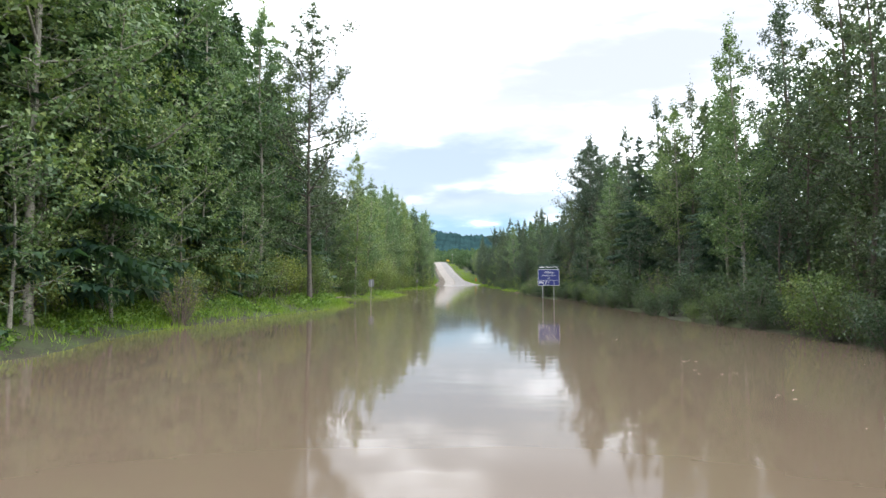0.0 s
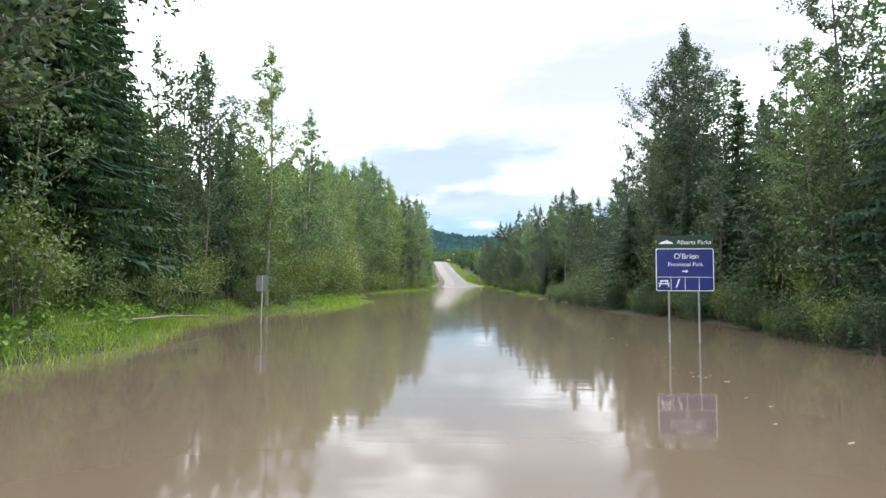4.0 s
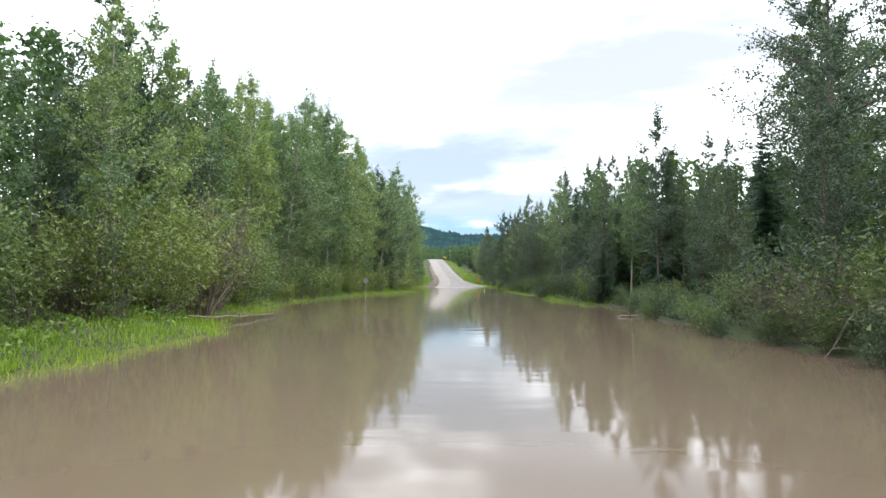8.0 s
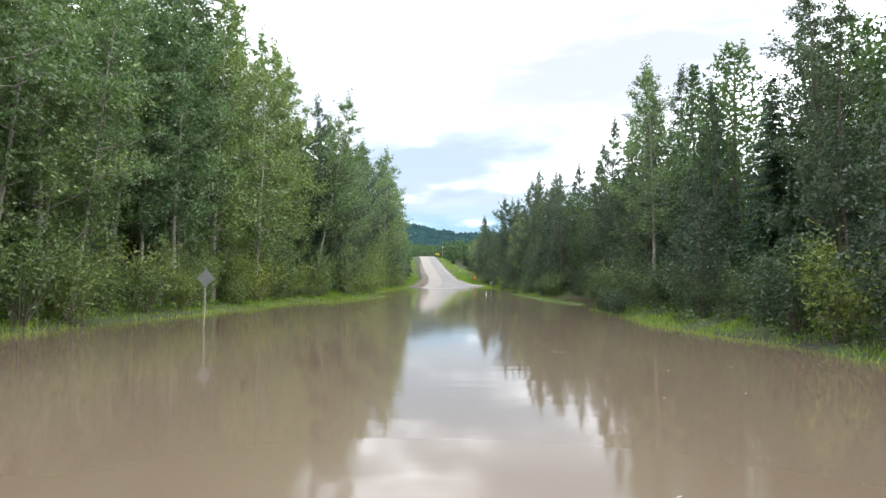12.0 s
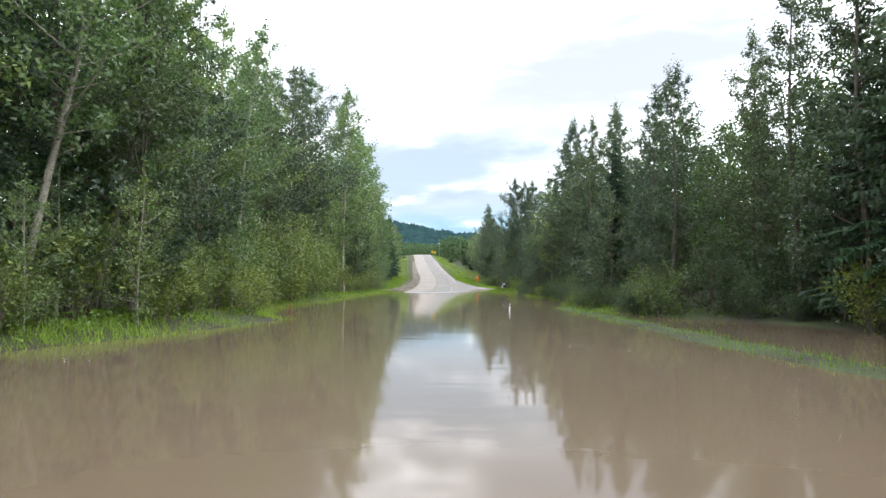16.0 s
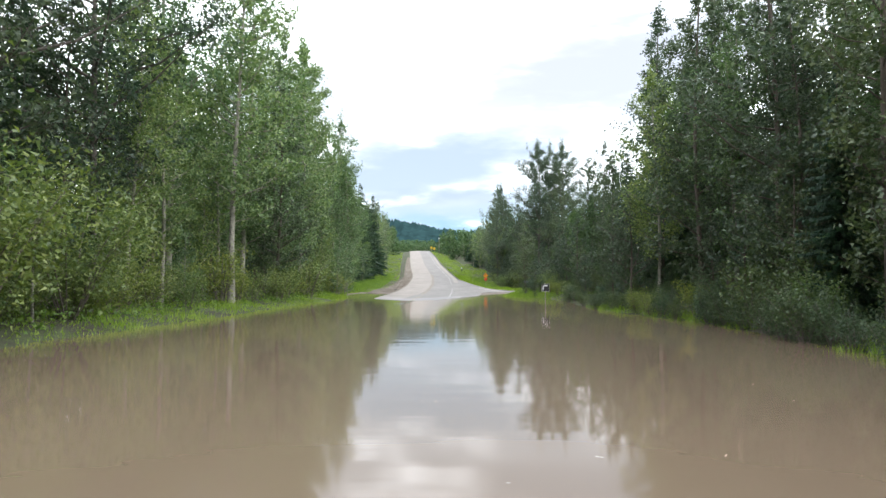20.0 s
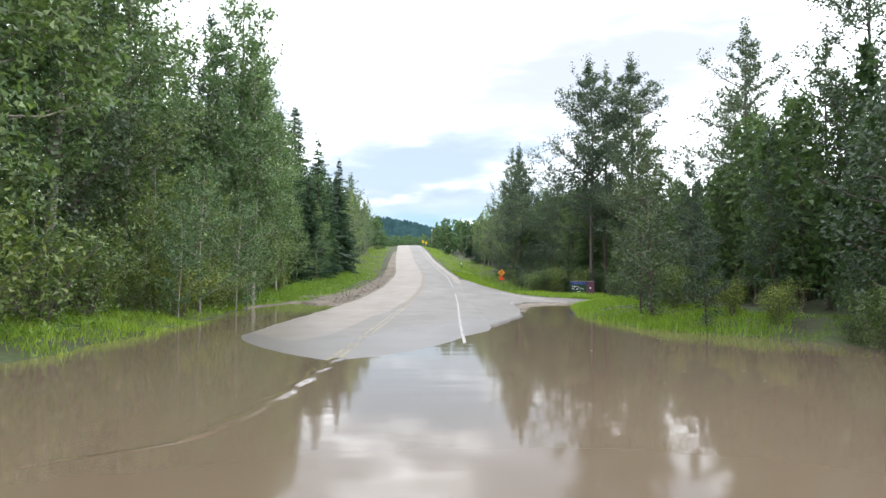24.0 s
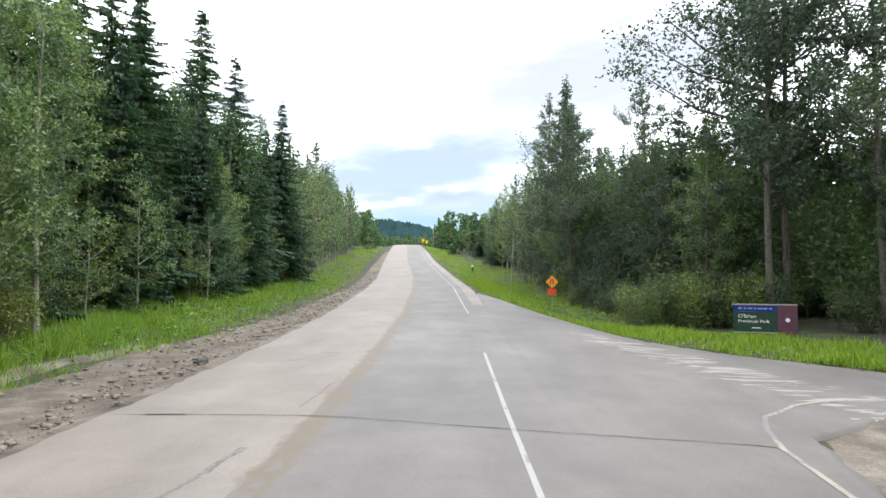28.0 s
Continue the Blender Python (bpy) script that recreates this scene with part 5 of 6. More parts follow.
def herbs(name, rows, seed, label, mat, height=0.6, size=0.10):
    """Low broad-leaved plants in clumps."""
    rng = np.random.default_rng(seed)
    p = np.concatenate(rows)
    z = ground_z(p[:, 0], p[:, 1])
    keep = (z > 0.05) & (wob(p[:, 0], p[:, 1], 0.7, 9.0) + 0.6 * wob(p[:, 0], p[:, 1], 1.9, 4.0) > -0.15)
    p, z = p[keep], z[keep]
    top = height * (0.35 + 0.65 * np.abs(wob(p[:, 0], p[:, 1], 1.1, 6.0)))
    c = np.stack([p[:, 0], p[:, 1], z + top * np.sqrt(rng.uniform(0, 1, len(p)))], 1)
    V, F = leaf_quads(rng, c, size)
    return tagged(new(name, raw_mesh(name, V, F, mat)), label, "undergrowth", kind="stuff")


def bank_points(rng, y0, y1, n, line, side, lo, hi):
    y = rng.uniform(y0, y1, n)
    d = lo + (hi - lo) * rng.uniform(0, 1, n)
    x = np.array(line(y)) + side * d
    return np.stack([x, y], 1)


rg = np.random.default_rng(3)
left_w = lambda y: np.interp(y, WL_Y, WL_X)
right_w = lambda y: np.interp(y, WR_Y, WR_X)
tongue_w = lambda y: np.interp(y, [148, 154, 162, 172, 186], [10.9, 10.7, 10.1, 10.2, 9.6])
grass_field("bank_grass", [bank_points(rg, 5, 275, 104000, left_w, -1, -1.5, 3.2), bank_points(rg, 40, 110, 16000, left_w, -1, -1.2, 2.0), bank_points(rg, 240, 276, 16000, left_w, -1, -0.5, 5.5)], 11, "bright green grass on the flooded bank", GRASS, 0.33, 0.020)
grass_field("bank_grass", [bank_points(rg, 116, 145, 9000, right_w, 1, -0.9, 3.0), bank_points(rg, 174, 200, 7000, right_w, 1, -0.9, 2.6), bank_points(rg, 205, 226, 3000, right_w, 1, -0.3, 1.6), bank_points(rg, 244, 274, 46000, right_w, 1, -0.5, 5.5)], 12, "bright green grass on the bank beneath the trees", GRASS, 0.32, 0.021)
grass_field("tongue_grass", [bank_points(rg, 149, 190, 6500, tongue_w, 1, -1.3, 1.4)], 19, "thin drowned grass on a low tongue of bank", GRASS, 0.20, 0.016)
hl = lambda y: road_mid(y) - 5.6
hr = lambda y: road_mid(y) + 6.0
fe = lambda x: np.interp(x, FE_X, FE_Y)


def behind_side_road(rng, n):
    x = rng.uniform(3.5, 22, n)
    return np.stack([x, fe(x) + 0.25 + rng.uniform(0, 1, n) ** 1.2 * 11], 1)


grass_field("verge_grass", [bank_points(rg, 318, 470, 30000, hl, -1, 2.6, 9.5), bank_points(rg, 312, 480, 40000, hr, 1, 0.0, 8), bank_points(rg, 312, 400, 26000, hr, 1, 3.0, 13), behind_side_road(rg, 44000), bank_points(rg, 316, 345, 15000, hr, 1, 0.0, 6.5)], 13, "yellow-green grass on the road verge", GRASS, 0.34, 0.03, 0.02)
grass_field("meadow_grass", [bank_points(rg, 264, 322, 96000, hl, -1, 6.2, 12.5), bank_points(rg, 276, 330, 12000, hl, -1, 4.0, 7), bank_points(rg, 284, 330, 900, hl, -1, 2.4, 4.4)], 17, "tall bright green grass beside the washed-out shoulder", GRASS, 0.64, 0.021, 0.02)
grass_field("meadow_grass", [bank_points(rg, 5, 66, 42000, left_w, -1, 0.0, 7.0)], 18, "lush green grass and herbs below the spruces", GRASS, 0.44, 0.019, 0.02)
herbs("undergrowth", [bank_points(rg, 3, 275, 34000, left_w, -1, 1.0, 5.0), bank_points(rg, 3, 64, 46000, left_w, -1, 0.5, 6.5)], 14, "low leafy herbs at the foot of the forest", HERB)
herbs("undergrowth", [bank_points(rg, 3, 236, 26000, right_w, 1, 0.0, 3.6)], 15, "low leafy undergrowth along the bank, shade in its leaf colour", LEAF_SHADED, 0.8)
herbs("verge_herbs", [bank_points(rg, 270, 345, 9000, hl, -1, 4.0, 9.0), bank_points(rg, 300, 345, 6000, hr, 1, 4.5, 9)], 16, "low leafy herbs on the verge", HERB, 0.7)


# ---------------------------------------------------------------- signs and posts
def text_part(words, size, mat, parent, x, z, y=-0.004, align="CENTER", name="lettering"):
    cu = bpy.data.curves.new(name, "FONT")
    cu.body, cu.size, cu.align_x, cu.align_y = words, size, align, "CENTER"
    cu.extrude = 0.001
    cu.materials.append(mat)
    ob = new(name, cu)
    ob.parent = parent
    ob.matrix_local = pose(x, y, z, 90, 0, 0)
    return ob


def bar(parent, x, z, w, h, mat, name="lettering", y=-0.003):
    return part(name, plate_bm([(-w / 2, -h / 2), (w / 2, -h / 2), (w / 2, h / 2), (-w / 2, h / 2)], 0.003, (x, y, z)), mat, parent)


def tube_part(name, a, b, r, mat, parent, sides=10, label=""):
    V, F = tube_arrays([a, [(p + q) / 2 for p, q in zip(a, b)], b], [r, r, r], sides)
    return child(name, raw_mesh(name, V, F, mat, smooth=True), parent, label)


# guide sign standing in the flood
guide = thing("guide_sign", "blue park guide sign with green header standing in flood water", "road sign", m=pose(7.6, 50.8, 0, 0, 0, -3))
for dx in (-0.50, 0.44):
    tube_part("post", (dx, 0.05, -1.2), (dx, 0.05, 3.0), 0.035, STEEL, guide)
panel = part("panel", plate_bm(rounded(1.82, 1.38, 0.06), 0.012, (0, -0.006, 2.36)), SIGN_WHITE, guide, "white-edged sign panel")
part("sheet", plate_bm(rounded(1.77, 1.33, 0.05), 0.004, (0, -0.010, 2.36)), SIGN_BLUE, panel, "blue sheet")
header = part("header", plate_bm(rounded(1.74, 0.40, 0.03), 0.012, (0, -0.006, 3.27)), SIGN_GREEN, guide, "dark green header board")
text_part("Alberta Parks", 0.20, SIGN_WHITE, header, 0.30, 3.25, -0.012)
part("emblem", plate_bm([(-0.82, 3.20), (-0.34, 3.20), (-0.40, 3.26), (-0.48, 3.28), (-0.55, 3.33), (-0.62, 3.29), (-0.70, 3.27)], 0.003, (0, -0.011, 0)), SIGN_WHITE, header, "white ridge-shaped emblem")
text_part("O'Brien", 0.25, SIGN_WHITE, panel, 0.05, 2.79, -0.014)
text_part("Provincial Park", 0.185, SIGN_WHITE, panel, 0.02, 2.53, -0.014)
part("arrow", plate_bm([(-0.09, 2.29), (0.03, 2.29), (0.03, 2.25), (0.11, 2.31), (0.03, 2.37), (0.03, 2.33), (-0.09, 2.33)], 0.003, (0, -0.013, 0)), SIGN_WHITE, panel)
bar(panel, 0, 2.12, 1.74, 0.018, SIGN_WHITE, "divider", -0.013)
for dx in (-0.44, 0.0, 0.44):
    bar(panel, dx, 1.91, 0.018, 0.42, SIGN_WHITE, "divider", -0.0135)
# picnic table pictogram and a plain trail pictogram
for w, h, x, z in ((0.26, 0.045, -0.66, 2.00), (0.36, 0.04, -0.66, 1.91)):
    bar(panel, x, z, w, h, SIGN_WHITE, "pictogram", -0.013)
for sx in (-1, 1):
    part("pictogram", plate_bm([(-0.66 + sx * 0.07, 2.0), (-0.66 + sx * 0.11, 2.0), (-0.66 + sx * 0.17, 1.80), (-0.66 + sx * 0.13, 1.80)][::sx], 0.003, (0, -0.0125, 0)), SIGN_WHITE, panel)
part("pictogram", plate_bm([(-0.30, 1.78), (-0.26, 1.78), (-0.15, 2.06), (-0.21, 2.06)], 0.003, (0, -0.013, 0)), SIGN_WHITE, panel)

# backs of two roadside signs on the far verge
back = thing("road_sign", "grey back of a small sign on a leaning post", "road sign", m=pose(-8.9, 58.5, 0, 0, 1.5, 8))
tube_part("post", (0, 0, -0.8), (0, 0, 2.15), 0.035, WOODPOST, back, 8)
part("plate", plate_bm(rounded(0.53, 0.74, 0.04), 0.012, (0, -0.06, 1.86)), SIGN_BACK, back)
bar(back, 0, 1.86, 0.05, 0.7, STEEL, "bracket", -0.066)
dia = thing("road_sign", "grey back of a diamond warning sign on a thin post", "road sign", m=pose(-9.4, 127.6, 0, 0, 1.0, 42))
tube_part("post", (0, 0, -0.8), (0, 0, 2.45), 0.03, WOODPOST, dia, 8)
part("plate", plate_bm([(0, -0.38), (0.38, 0), (0, 0.38), (-0.38, 0)], 0.012, (0, -0.05, 2.0)), SIGN_BACK, dia)

stake = thing("marker_stake", "short red-orange stake at the edge of the flooded grass", "marker post", m=pose(-6.9, 173.2, 0, 2, 3, 10))
part("stake", box_bm(0.035, 0.035, 1.4, (0, 0, 0.05), 0.006), plain("weathered_red_paint", (0.28, 0.05, 0.025), 0.7), stake)
part("cap", box_bm(0.04, 0.04, 0.08, (0, 0, 0.74), 0.008), RED, stake)

delin = thing("delineator", "white plastic delineator post with black bands standing in flood water", "marker post", m=pose(5.22, 182.4, 0, -2, 3, 0))
part("post", box_bm(0.10, 0.04, 1.4, (0, 0, -0.15), 0.015), SIGN_WHITE, delin)
for z, h in ((0.515, 0.07), (0.36, 0.07)):
    part("band", box_bm(0.106, 0.046, h, (0, 0, z), 0.005), BLACK, delin)

arrow = thing("arrow_sign", "black square sign with white curved turn arrow on a post", "road sign", m=pose(9.0, 230.5, 0, 0, 0, -2))
tube_part("post", (0, 0.03, -0.6), (0, 0.03, 1.6), 0.035, WOODPOST, arrow, 8)
plate = part("plate", plate_bm(rounded(0.62, 0.62, 0.04), 0.010, (0, -0.01, 1.36)), SIGN_WHITE, arrow, "white-edged plate")
part("sheet", plate_bm(rounded(0.59, 0.59, 0.03), 0.003, (0, -0.013, 1.36)), BLACK, plate)
arc = [(0.10 * math.cos(a) - 0.02 - 0.03, 0.13 * math.sin(a) + 1.36 + 0.0) for a in np.linspace(math.pi, math.pi / 2, 8)]
outer = [(0.17 * math.cos(a) - 0.05 + 0.0, 0.20 * math.sin(a) + 1.36) for a in np.linspace(math.pi / 2, math.pi, 8)]
part("arrow", plate_bm([(-0.15, 1.14), *arc, (0.04, 1.49), (0.04, 1.42), (0.20, 1.525), (0.04, 1.63), (0.04, 1.56), *outer, (-0.22, 1.14)], 0.003, (0, -0.017, 0)), SIGN_WHITE, plate)

gz = float(ground_z(8.3, 310.4))
work = thing("warning_sign", "orange diamond warning sign with red-orange tab on a post", "road sign", m=pose(8.3, 310.4, gz, 0, 0, 2))
top = 3.1 - gz
tube_part("post", (0, 0.04, -0.3), (0, 0.04, top + 0.3), 0.035, WOODPOST, work, 8)
plate = part("plate", plate_bm([(0, -0.56), (0.56, 0), (0, 0.56), (-0.56, 0)], 0.012, (0, -0.012, top)), BLACK, work, "black-edged plate")
part("sheet", plate_bm([(0, -0.53), (0.53, 0), (0, 0.53), (-0.53, 0)], 0.003, (0, -0.016, top)), ORANGE, plate)
part("symbol", plate_bm([(-0.17, -0.22), (-0.10, -0.22), (-0.10, 0.0), (-0.04, 0.16), (-0.04, 0.26), (-0.12, 0.26), (-0.12, 0.16), (-0.17, 0.02)], 0.003, (0, -0.020, top)), BLACK, plate)
part("symbol", plate_bm([(0.06, -0.22), (0.13, -0.22), (0.13, 0.02), (0.08, 0.16), (0.08, 0.26), (0.02, 0.26), (0.02, 0.14), (0.06, 0.0)], 0.003, (0, -0.020, top)), BLACK, plate)
part("tab", plate_bm(rounded(0.66, 0.50, 0.03), 0.012, (0, -0.012, top - 0.80)), RED, work, "red-orange tab plate")

# low park entrance board
board = thing("entrance_sign", "low dark green park board with blue strip and burgundy end panel", "park sign", m=pose(14.6, 292.7, 0, 0, 0, math.degrees(math.atan2(-1.45, 2.45))))
part("panel", box_bm(2.0, 0.10, 1.02, (1.0, 0, 1.02), 0.012), SIGN_GREEN, board, "dark green panel")
part("strip", box_bm(2.0, 0.11, 0.32, (1.0, 0, 1.70), 0.010), SIGN_BLUE, board, "blue upper strip")
end = part("end_panel", box_bm(0.85, 0.14, 1.42, (2.43, 0, 1.16), 0.014), BURGUNDY, board, "burgundy end panel")
part("rail", box_bm(2.9, 0.16, 0.06, (1.43, 0, 1.90), 0.012), WOODPOST, board, "weathered top rail")
part("rail", box_bm(2.05, 0.14, 0.05, (1.0, 0, 0.49), 0.012), WOODPOST, board, "weathered bottom rail")
for dx in (0.45, 1.55, 2.45):
    part("leg", box_bm(0.16, 0.12, 0.9, (dx, 0.02, 0.12), 0.012), BURGUNDY, board)
text_part("O'Brien", 0.26, SIGN_WHITE, board, 0.22, 1.30, -0.056, "LEFT")
text_part("Provincial Park", 0.235, SIGN_WHITE, board, 0.22, 1.05, -0.056, "LEFT")
bar(board, 1.05, 0.72, 0.42, 0.05, SIGN_WHITE, "lettering", -0.056)
for i, w in enumerate((0.16, 0.12, 0.2, 0.1, 0.24, 0.16, 0.14)):
    bar(board, 0.32 + i * 0.23, 1.70, w, 0.08, plain("pale_blue_paint", (0.16, 0.25, 0.55), 0.5) if i == 0 else bpy.data.materials["pale_blue_paint"], "lettering", -0.060)
disc = [(2.43 + 0.10 * math.cos(a), 1.15 + 0.10 * math.sin(a)) for a in np.linspace(0, 2 * math.pi, 20, endpoint=False)]
part("emblem", plate_bm(disc, 0.004, (0, -0.075, 0)), SIGN_WHITE, end, "round white emblem")

# small things up the hill
gz = float(ground_z(3.6, 360))
mk = thing("marker_post", "short dark marker post with white cap on the verge", "marker post", m=pose(3.6, 360, gz))
part("post", box_bm(0.22, 0.12, 1.1, (0, 0, 0.5), 0.02), BLACK, mk)
part("cap", box_bm(0.30, 0.14, 0.34, (0, 0, 1.2), 0.02), SIGN_WHITE, mk)
pole = thing("utility_pole", "thin pale pole with a small head beside the crest", "pole", m=pose(-6.2, 470, float(ground_z(-6.2, 470))))
tube_part("shaft", (0, 0, -0.5), (0, 0, 7.6), 0.10, WOODPOST, pole, 8)
part("head", box_bm(0.7, 0.3, 0.4, (0, 0, 7.7), 0.05), SIGN_WHITE, pole)
for x, y, w in ((-10.6, 487, 1.0), (-9.4, 492, 0.9)):
    c = thing("chevron_sign", "small yellow chevron sign at the bend on the crest", "road sign", "chevrons at the bend", m=pose(x, y, float(ground_z(x, y)), 0, 0, -10))
    tube_part("post", (0, 0, -0.3), (0, 0, 2.4), 0.05, WOODPOST, c, 8)
    part("plate", plate_bm(rounded(w, 1.2, 0.05), 0.015, (0, -0.06, 2.0)), YELLOW_SIGN, c)
rod = thing("leaning_rod", "thin pale leaning snow pole on the verge", "marker post", m=pose(5.6, 318, float(ground_z(5.6, 318)), 0, 4, 0))
tube_part("rod", (0, 0, -0.3), (0, 0, 5.6), 0.03, WOODPOST, rod, 6)


# ---------------------------------------------------------------- fallen wood, stones, drift
def fallen(name, seed, pts, r, label, mat=LOG, twigs=6, category="fallen branch"):
    rng = np.random.default_rng(seed)
    root = thing(name, label, category, m=pose(*pts[0]))
    p = np.array(pts, float) - np.array(pts[0])
    t = np.linspace(0, len(p) - 1, 9)
    path = np.stack([np.interp(t, range(len(p)), p[:, i]) for i in range(3)], 1) + rng.normal(0, r * 0.5, (9, 3))
    V, F = tube_arrays(path, np.linspace(r, r * 0.35, 9), 8)
    child("stem", raw_mesh("stem", V, F, mat, smooth=True), root)
    for j in range(twigs):
        k = rng.integers(2, 9)
        d = rng.normal(0, 1, 3) * np.array([1, 1, 0.6]) + (path[-1] - path[0]) * 0.3 / (np.linalg.norm(path[-1]) + 0.1)
        d = d / np.linalg.norm(d) * rng.uniform(0.5, 1.4) * (0.6 + r * 6)
        d[2] = abs(d[2]) * 0.7
        V, F = tube_arrays([path[k], path[k] + d * 0.55 + rng.normal(0, 0.08, 3), path[k] + d], [r * 0.4, r * 0.25, 0.006], 5)
        child("twig", raw_mesh("twig", V, F, mat, smooth=True), root)
    return root


fallen("drift_log", 1, [(11.8, 128.5, 0.08), (13.2, 129.0, 0.12), (14.4, 129.3, 0.14)], 0.10, "pale weathered log lying on the grassy bank", LOG, 3, "log")
fallen("drift_log", 2, [(9.2, 100.4, 0.02), (10.8, 100.9, 0.05), (12.8, 101.3, 0.10)], 0.065, "dark waterlogged log at the water's edge", LOG, 5, "log")
fallen("dead_branch", 3, [(12.6, 84.2, 1.5), (11.0, 83.2, 1.2), (9.9, 82.8, -0.1)], 0.05, "bare grey branch dipping into the flood", TWIG, 4)
for i in range(7):
    y = 83 + i * 1.5
    fallen("dead_branch", 30 + i, [(14.5, y, 1.2 + 0.3 * (i % 3)), (12.4, y - 0.4, 1.7 + 0.2 * (i % 2)), (10.8, y - 0.9 + 0.4 * (i % 3), 1.0 + 0.3 * (i % 3))], 0.035, "tangled bare grey branch over the bank", TWIG, 9)
fallen("dead_branch", 4, [(-11.8, 93, 0.35), (-10.6, 96, 0.2), (-10.2, 100, 0.12)], 0.05, "thin fallen branch along the grassy bank", LOG, 6)
fallen("dead_branch", 5, [(-13.4, 79, 0.6), (-12.8, 86, 0.55), (-12.5, 91, 0.5)], 0.07, "long fallen trunk at the foot of the shrubs", LOG, 6)
fallen("bent_trunk", 6, [(-13.4, 199.5, 0.4), (-13.7, 200, 2.2), (-14.6, 200.4, 5.2)], 0.07, "pale bent dead trunk in the forest edge", BARK, 3)
fallen("drift_log", 8, [(-12.0, 49, 0.55), (-11.0, 53, 0.6), (-10.6, 57, 0.45)], 0.06, "pale fallen branch in the grass", LOG, 3, "log")


def stones(name, spots, seed, label):
    rng = np.random.default_rng(seed)
    bm = bmesh.new()
    bmesh.ops.create_icosphere(bm, subdivisions=1, radius=1)
    base = np.array([v.co[:] for v in bm.verts])
    tri = np.array([[v.index for v in f.verts] for f in bm.faces])
    bm.free()
    parts = []
    for x, y, r in spots:
        v = base * rng.uniform((0.6, 0.6, 0.3), (1.6, 1.6, 0.7)) * r * (1 + rng.normal(0, 0.17, (len(base), 1)))
        v = v + np.array([x, y, float(ground_z(x, y)) + 0.125 + r * 0.2])
        parts.append((v, tri))
    V, F = join_arrays(parts)
    return tagged(new(name, raw_mesh(name, V, F, STONE)), label, "stones", kind="stuff")


rs = random.Random(8)
stones("shoulder_stones", [(road_mid(y) - 5.1 - rs.random() ** 1.2 * 4.6, y, 0.018 + 0.10 * rs.random() ** 3.5) for y in [272 + 78 * rs.random() ** 1.3 for _ in range(2900)]], 7, "scattered stones on the washed-out shoulder")
rock = thing("rock", "dark broken lump of asphalt on the gravel shoulder", "rock", m=pose(-8.3, 281.6, float(ground_z(-8.3, 281.6)) + 0.12))
bm = bmesh.new()
bmesh.ops.create_icosphere(bm, subdivisions=2, radius=0.22)
for v in bm.verts:
    v.co *= 1 + 0.35 * noise.noise(v.co * 7)
    v.co.z *= 0.55
    v.co.x *= 1.3
part("lump", bm, BLACK, rock)


def flecks(name, spots, seed, label):
    """Flat bits of foam and twig on the water."""
    rng = np.random.default_rng(seed)
    V, F = [], []
    for x, y, l in spots:
        a = rng.normal(0.3, 0.5)
        w = l * rng.uniform(0.07, 0.22)
        d, n = np.array([math.cos(a), math.sin(a), 0]), np.array([-math.sin(a), math.cos(a), 0])
        c = np.array([x, y, 0.008])
        ring = [c + d * l * 0.5 * math.cos(t) * rng.uniform(0.7, 1.2) + n * w * 0.5 * math.sin(t) * rng.uniform(0.6, 1.3) for t in np.linspace(0, 2 * math.pi, 6, endpoint=False)]
        o = len(V)
        V += ring
        F += [(o, o + 1, o + 2), (o, o + 2, o + 3), (o, o + 3, o + 4), (o, o + 4, o + 5)]
    return tagged(new(name, raw_mesh(name, np.array(V), np.array(F), FOAM)), label, "drift", kind="stuff")


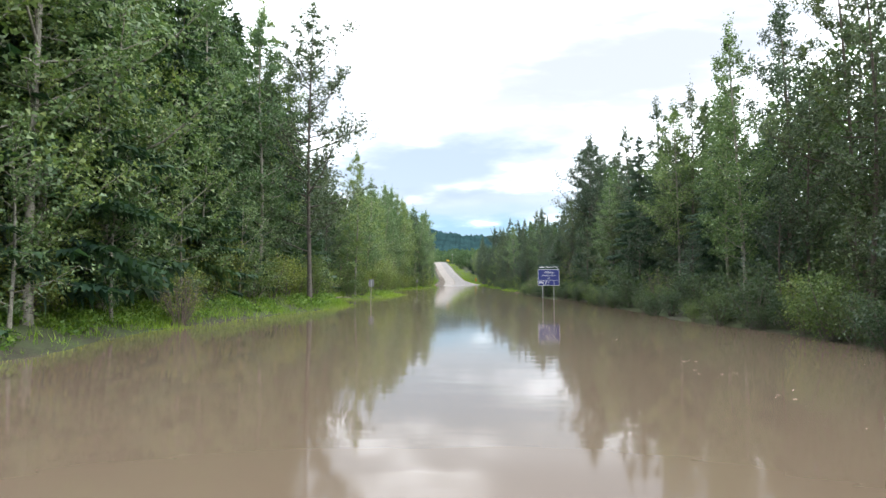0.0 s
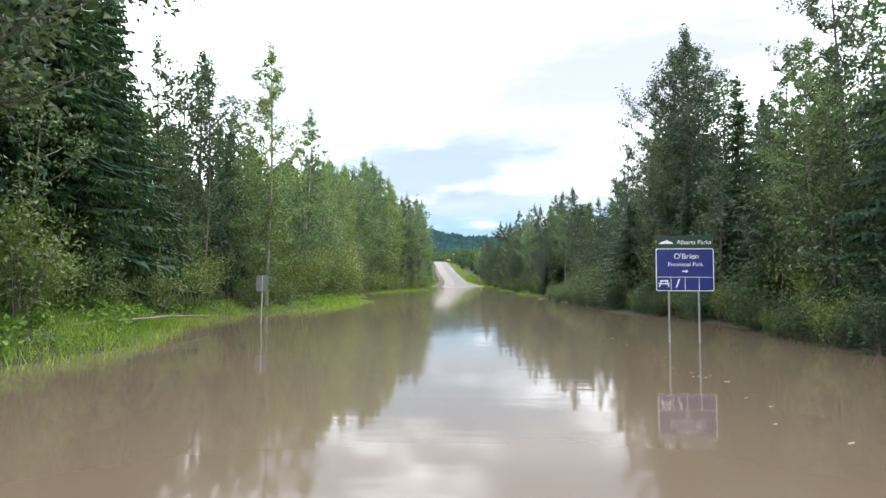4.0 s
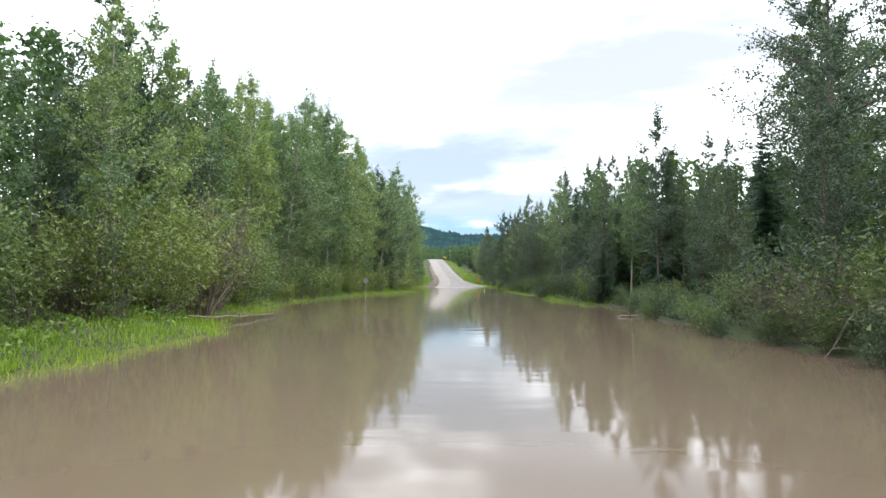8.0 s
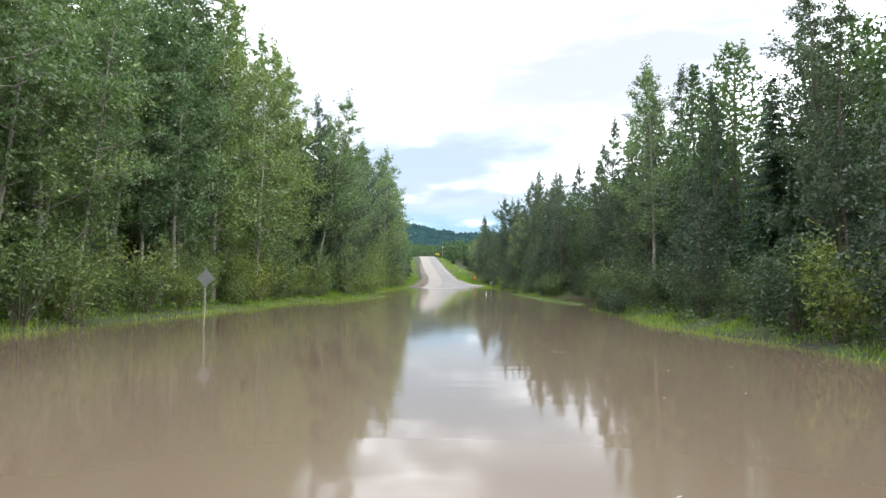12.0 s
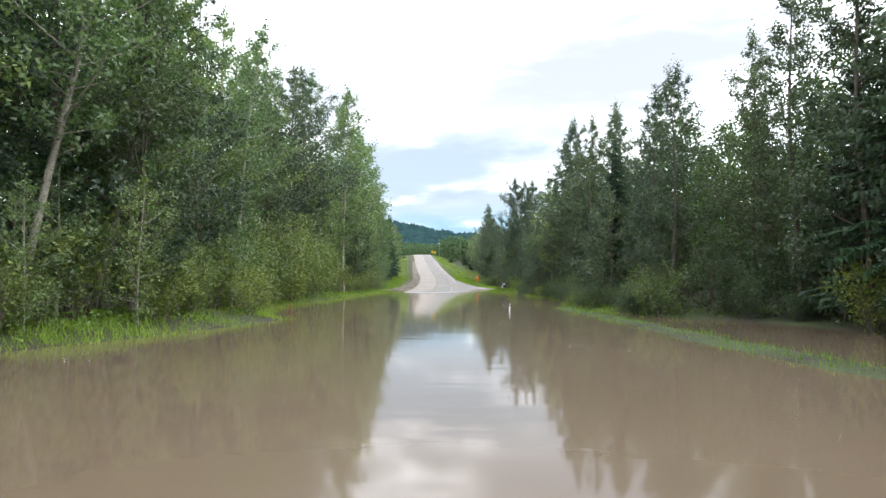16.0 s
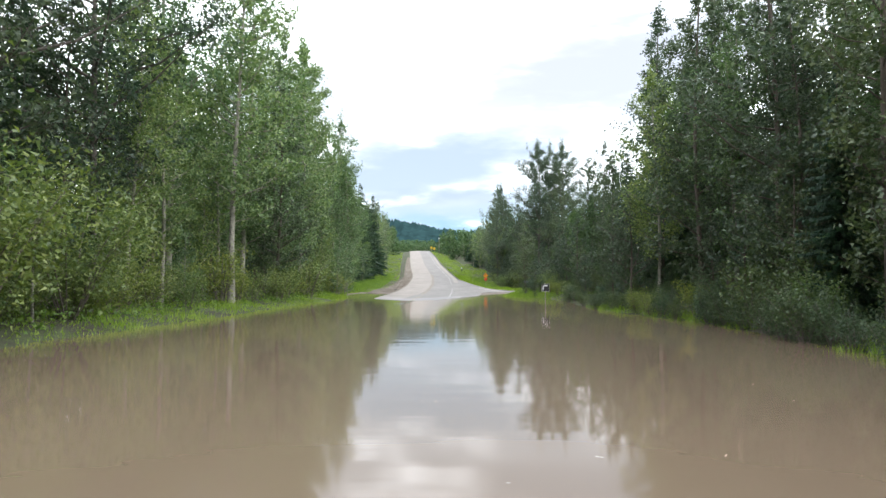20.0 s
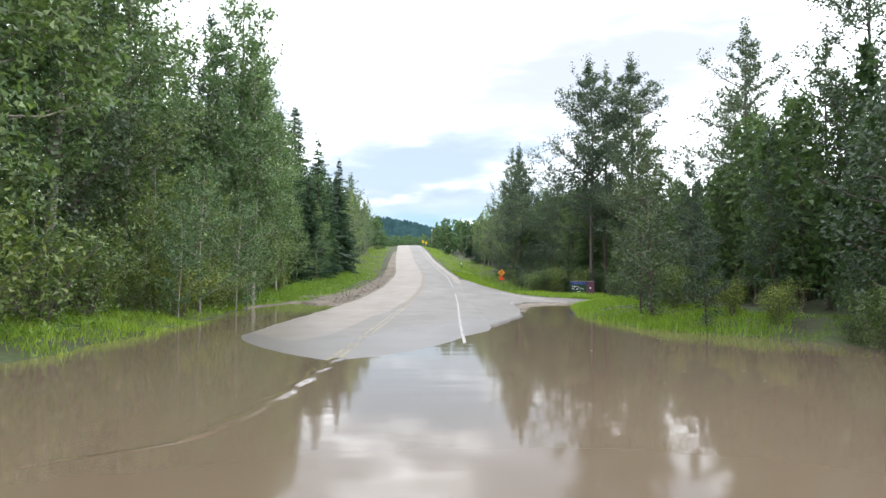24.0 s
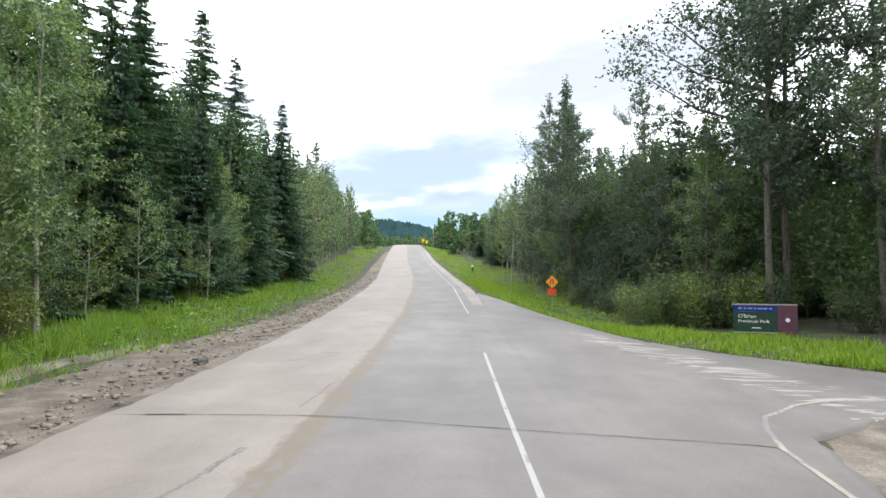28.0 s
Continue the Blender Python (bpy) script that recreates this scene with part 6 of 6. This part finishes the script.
spots = []
for _ in range(150):
    y = rs.uniform(8, 70)
    spots.append((np.interp(y, [8, 20, 50, 70], [5.8, 5.6, 5.4, 6.0]) + rs.gauss(0, 0.3), y, rs.uniform(0.04, 0.17)))
for cx, cy, n, sp in ((8.2, 96, 40, 1.6), (6.0, 118, 30, 2.0), (7.5, 104, 25, 1.2), (5.2, 163, 40, 0.7), (6.5, 168, 26, 0.6), (6.8, 240, 25, 1.5), (-9.0, 97, 70, 1.0), (-8.4, 62, 25, 0.7), (5.5, 192, 20, 2)):
    spots += [(cx + rs.gauss(0, sp * 0.8), cy + rs.gauss(0, sp * 2.5), rs.uniform(0.02, 0.12)) for _ in range(n)]
for _ in range(46):
    y = rs.uniform(106, 124)
    spots.append((np.interp(y, [106, 110, 117, 124], [5.4, 4.6, 3.8, 3.6]) + rs.gauss(0, 0.12), y, rs.uniform(0.03, 0.11)))
for cx, cy, n, sp in ((5.3, 161.2, 34, 0.22), (6.3, 160, 22, 0.25), (3.8, 170, 40, 0.3), (3.3, 158, 16, 0.4), (4.3, 165, 20, 0.3)):
    spots += [(cx + rs.gauss(0, sp), cy + rs.gauss(0, sp * 2), rs.uniform(0.03, 0.12)) for _ in range(n)]
flecks("drift_foam", spots, 9, "flecks of foam and twigs drifting on the flood")


# standing ripple where the flood spills over the crown of the road
def ripple(name, pts, seed):
    rng = np.random.default_rng(seed)
    rows = []
    for i, (x, y) in enumerate(pts):
        w = 0.17 + 0.04 * math.sin(i * 0.37 + seed)
        h = 0.026 + 0.006 * math.sin(i * 0.13 + seed)
        fade = min(1.0, i / 22)
        h *= fade
        w *= 0.4 + 0.6 * fade
        rows.append([(x - w, y, 0.001), (x - w * 0.4, y, h * 0.8), (x, y + 0.03, h), (x + w * 0.5, y, h * 0.35), (x + w, y, 0.001)])
    return tagged(new(name, loft(name, rows, WATER)), "low ripple of brown water running over the road", "ripple", kind="stuff")


RP_Y, RP_X = [230.6, 231.2, 231.6, 232.4, 234.6, 239.4], [-4.2, -3.4, -3.0, -2.65, -2.5, -2.45]
ripple("flow_ripple", [(float(np.interp(y, RP_Y, RP_X)) + 0.06 * math.sin(y * 4.1), y) for y in np.arange(230.6, 239.4, 0.10)], 1)
ripple("flow_ripple", [(4.9 + 0.5 * (y - 258) / 10 + 0.2 * math.sin(y), y) for y in np.arange(256, 268, 0.15)], 2)
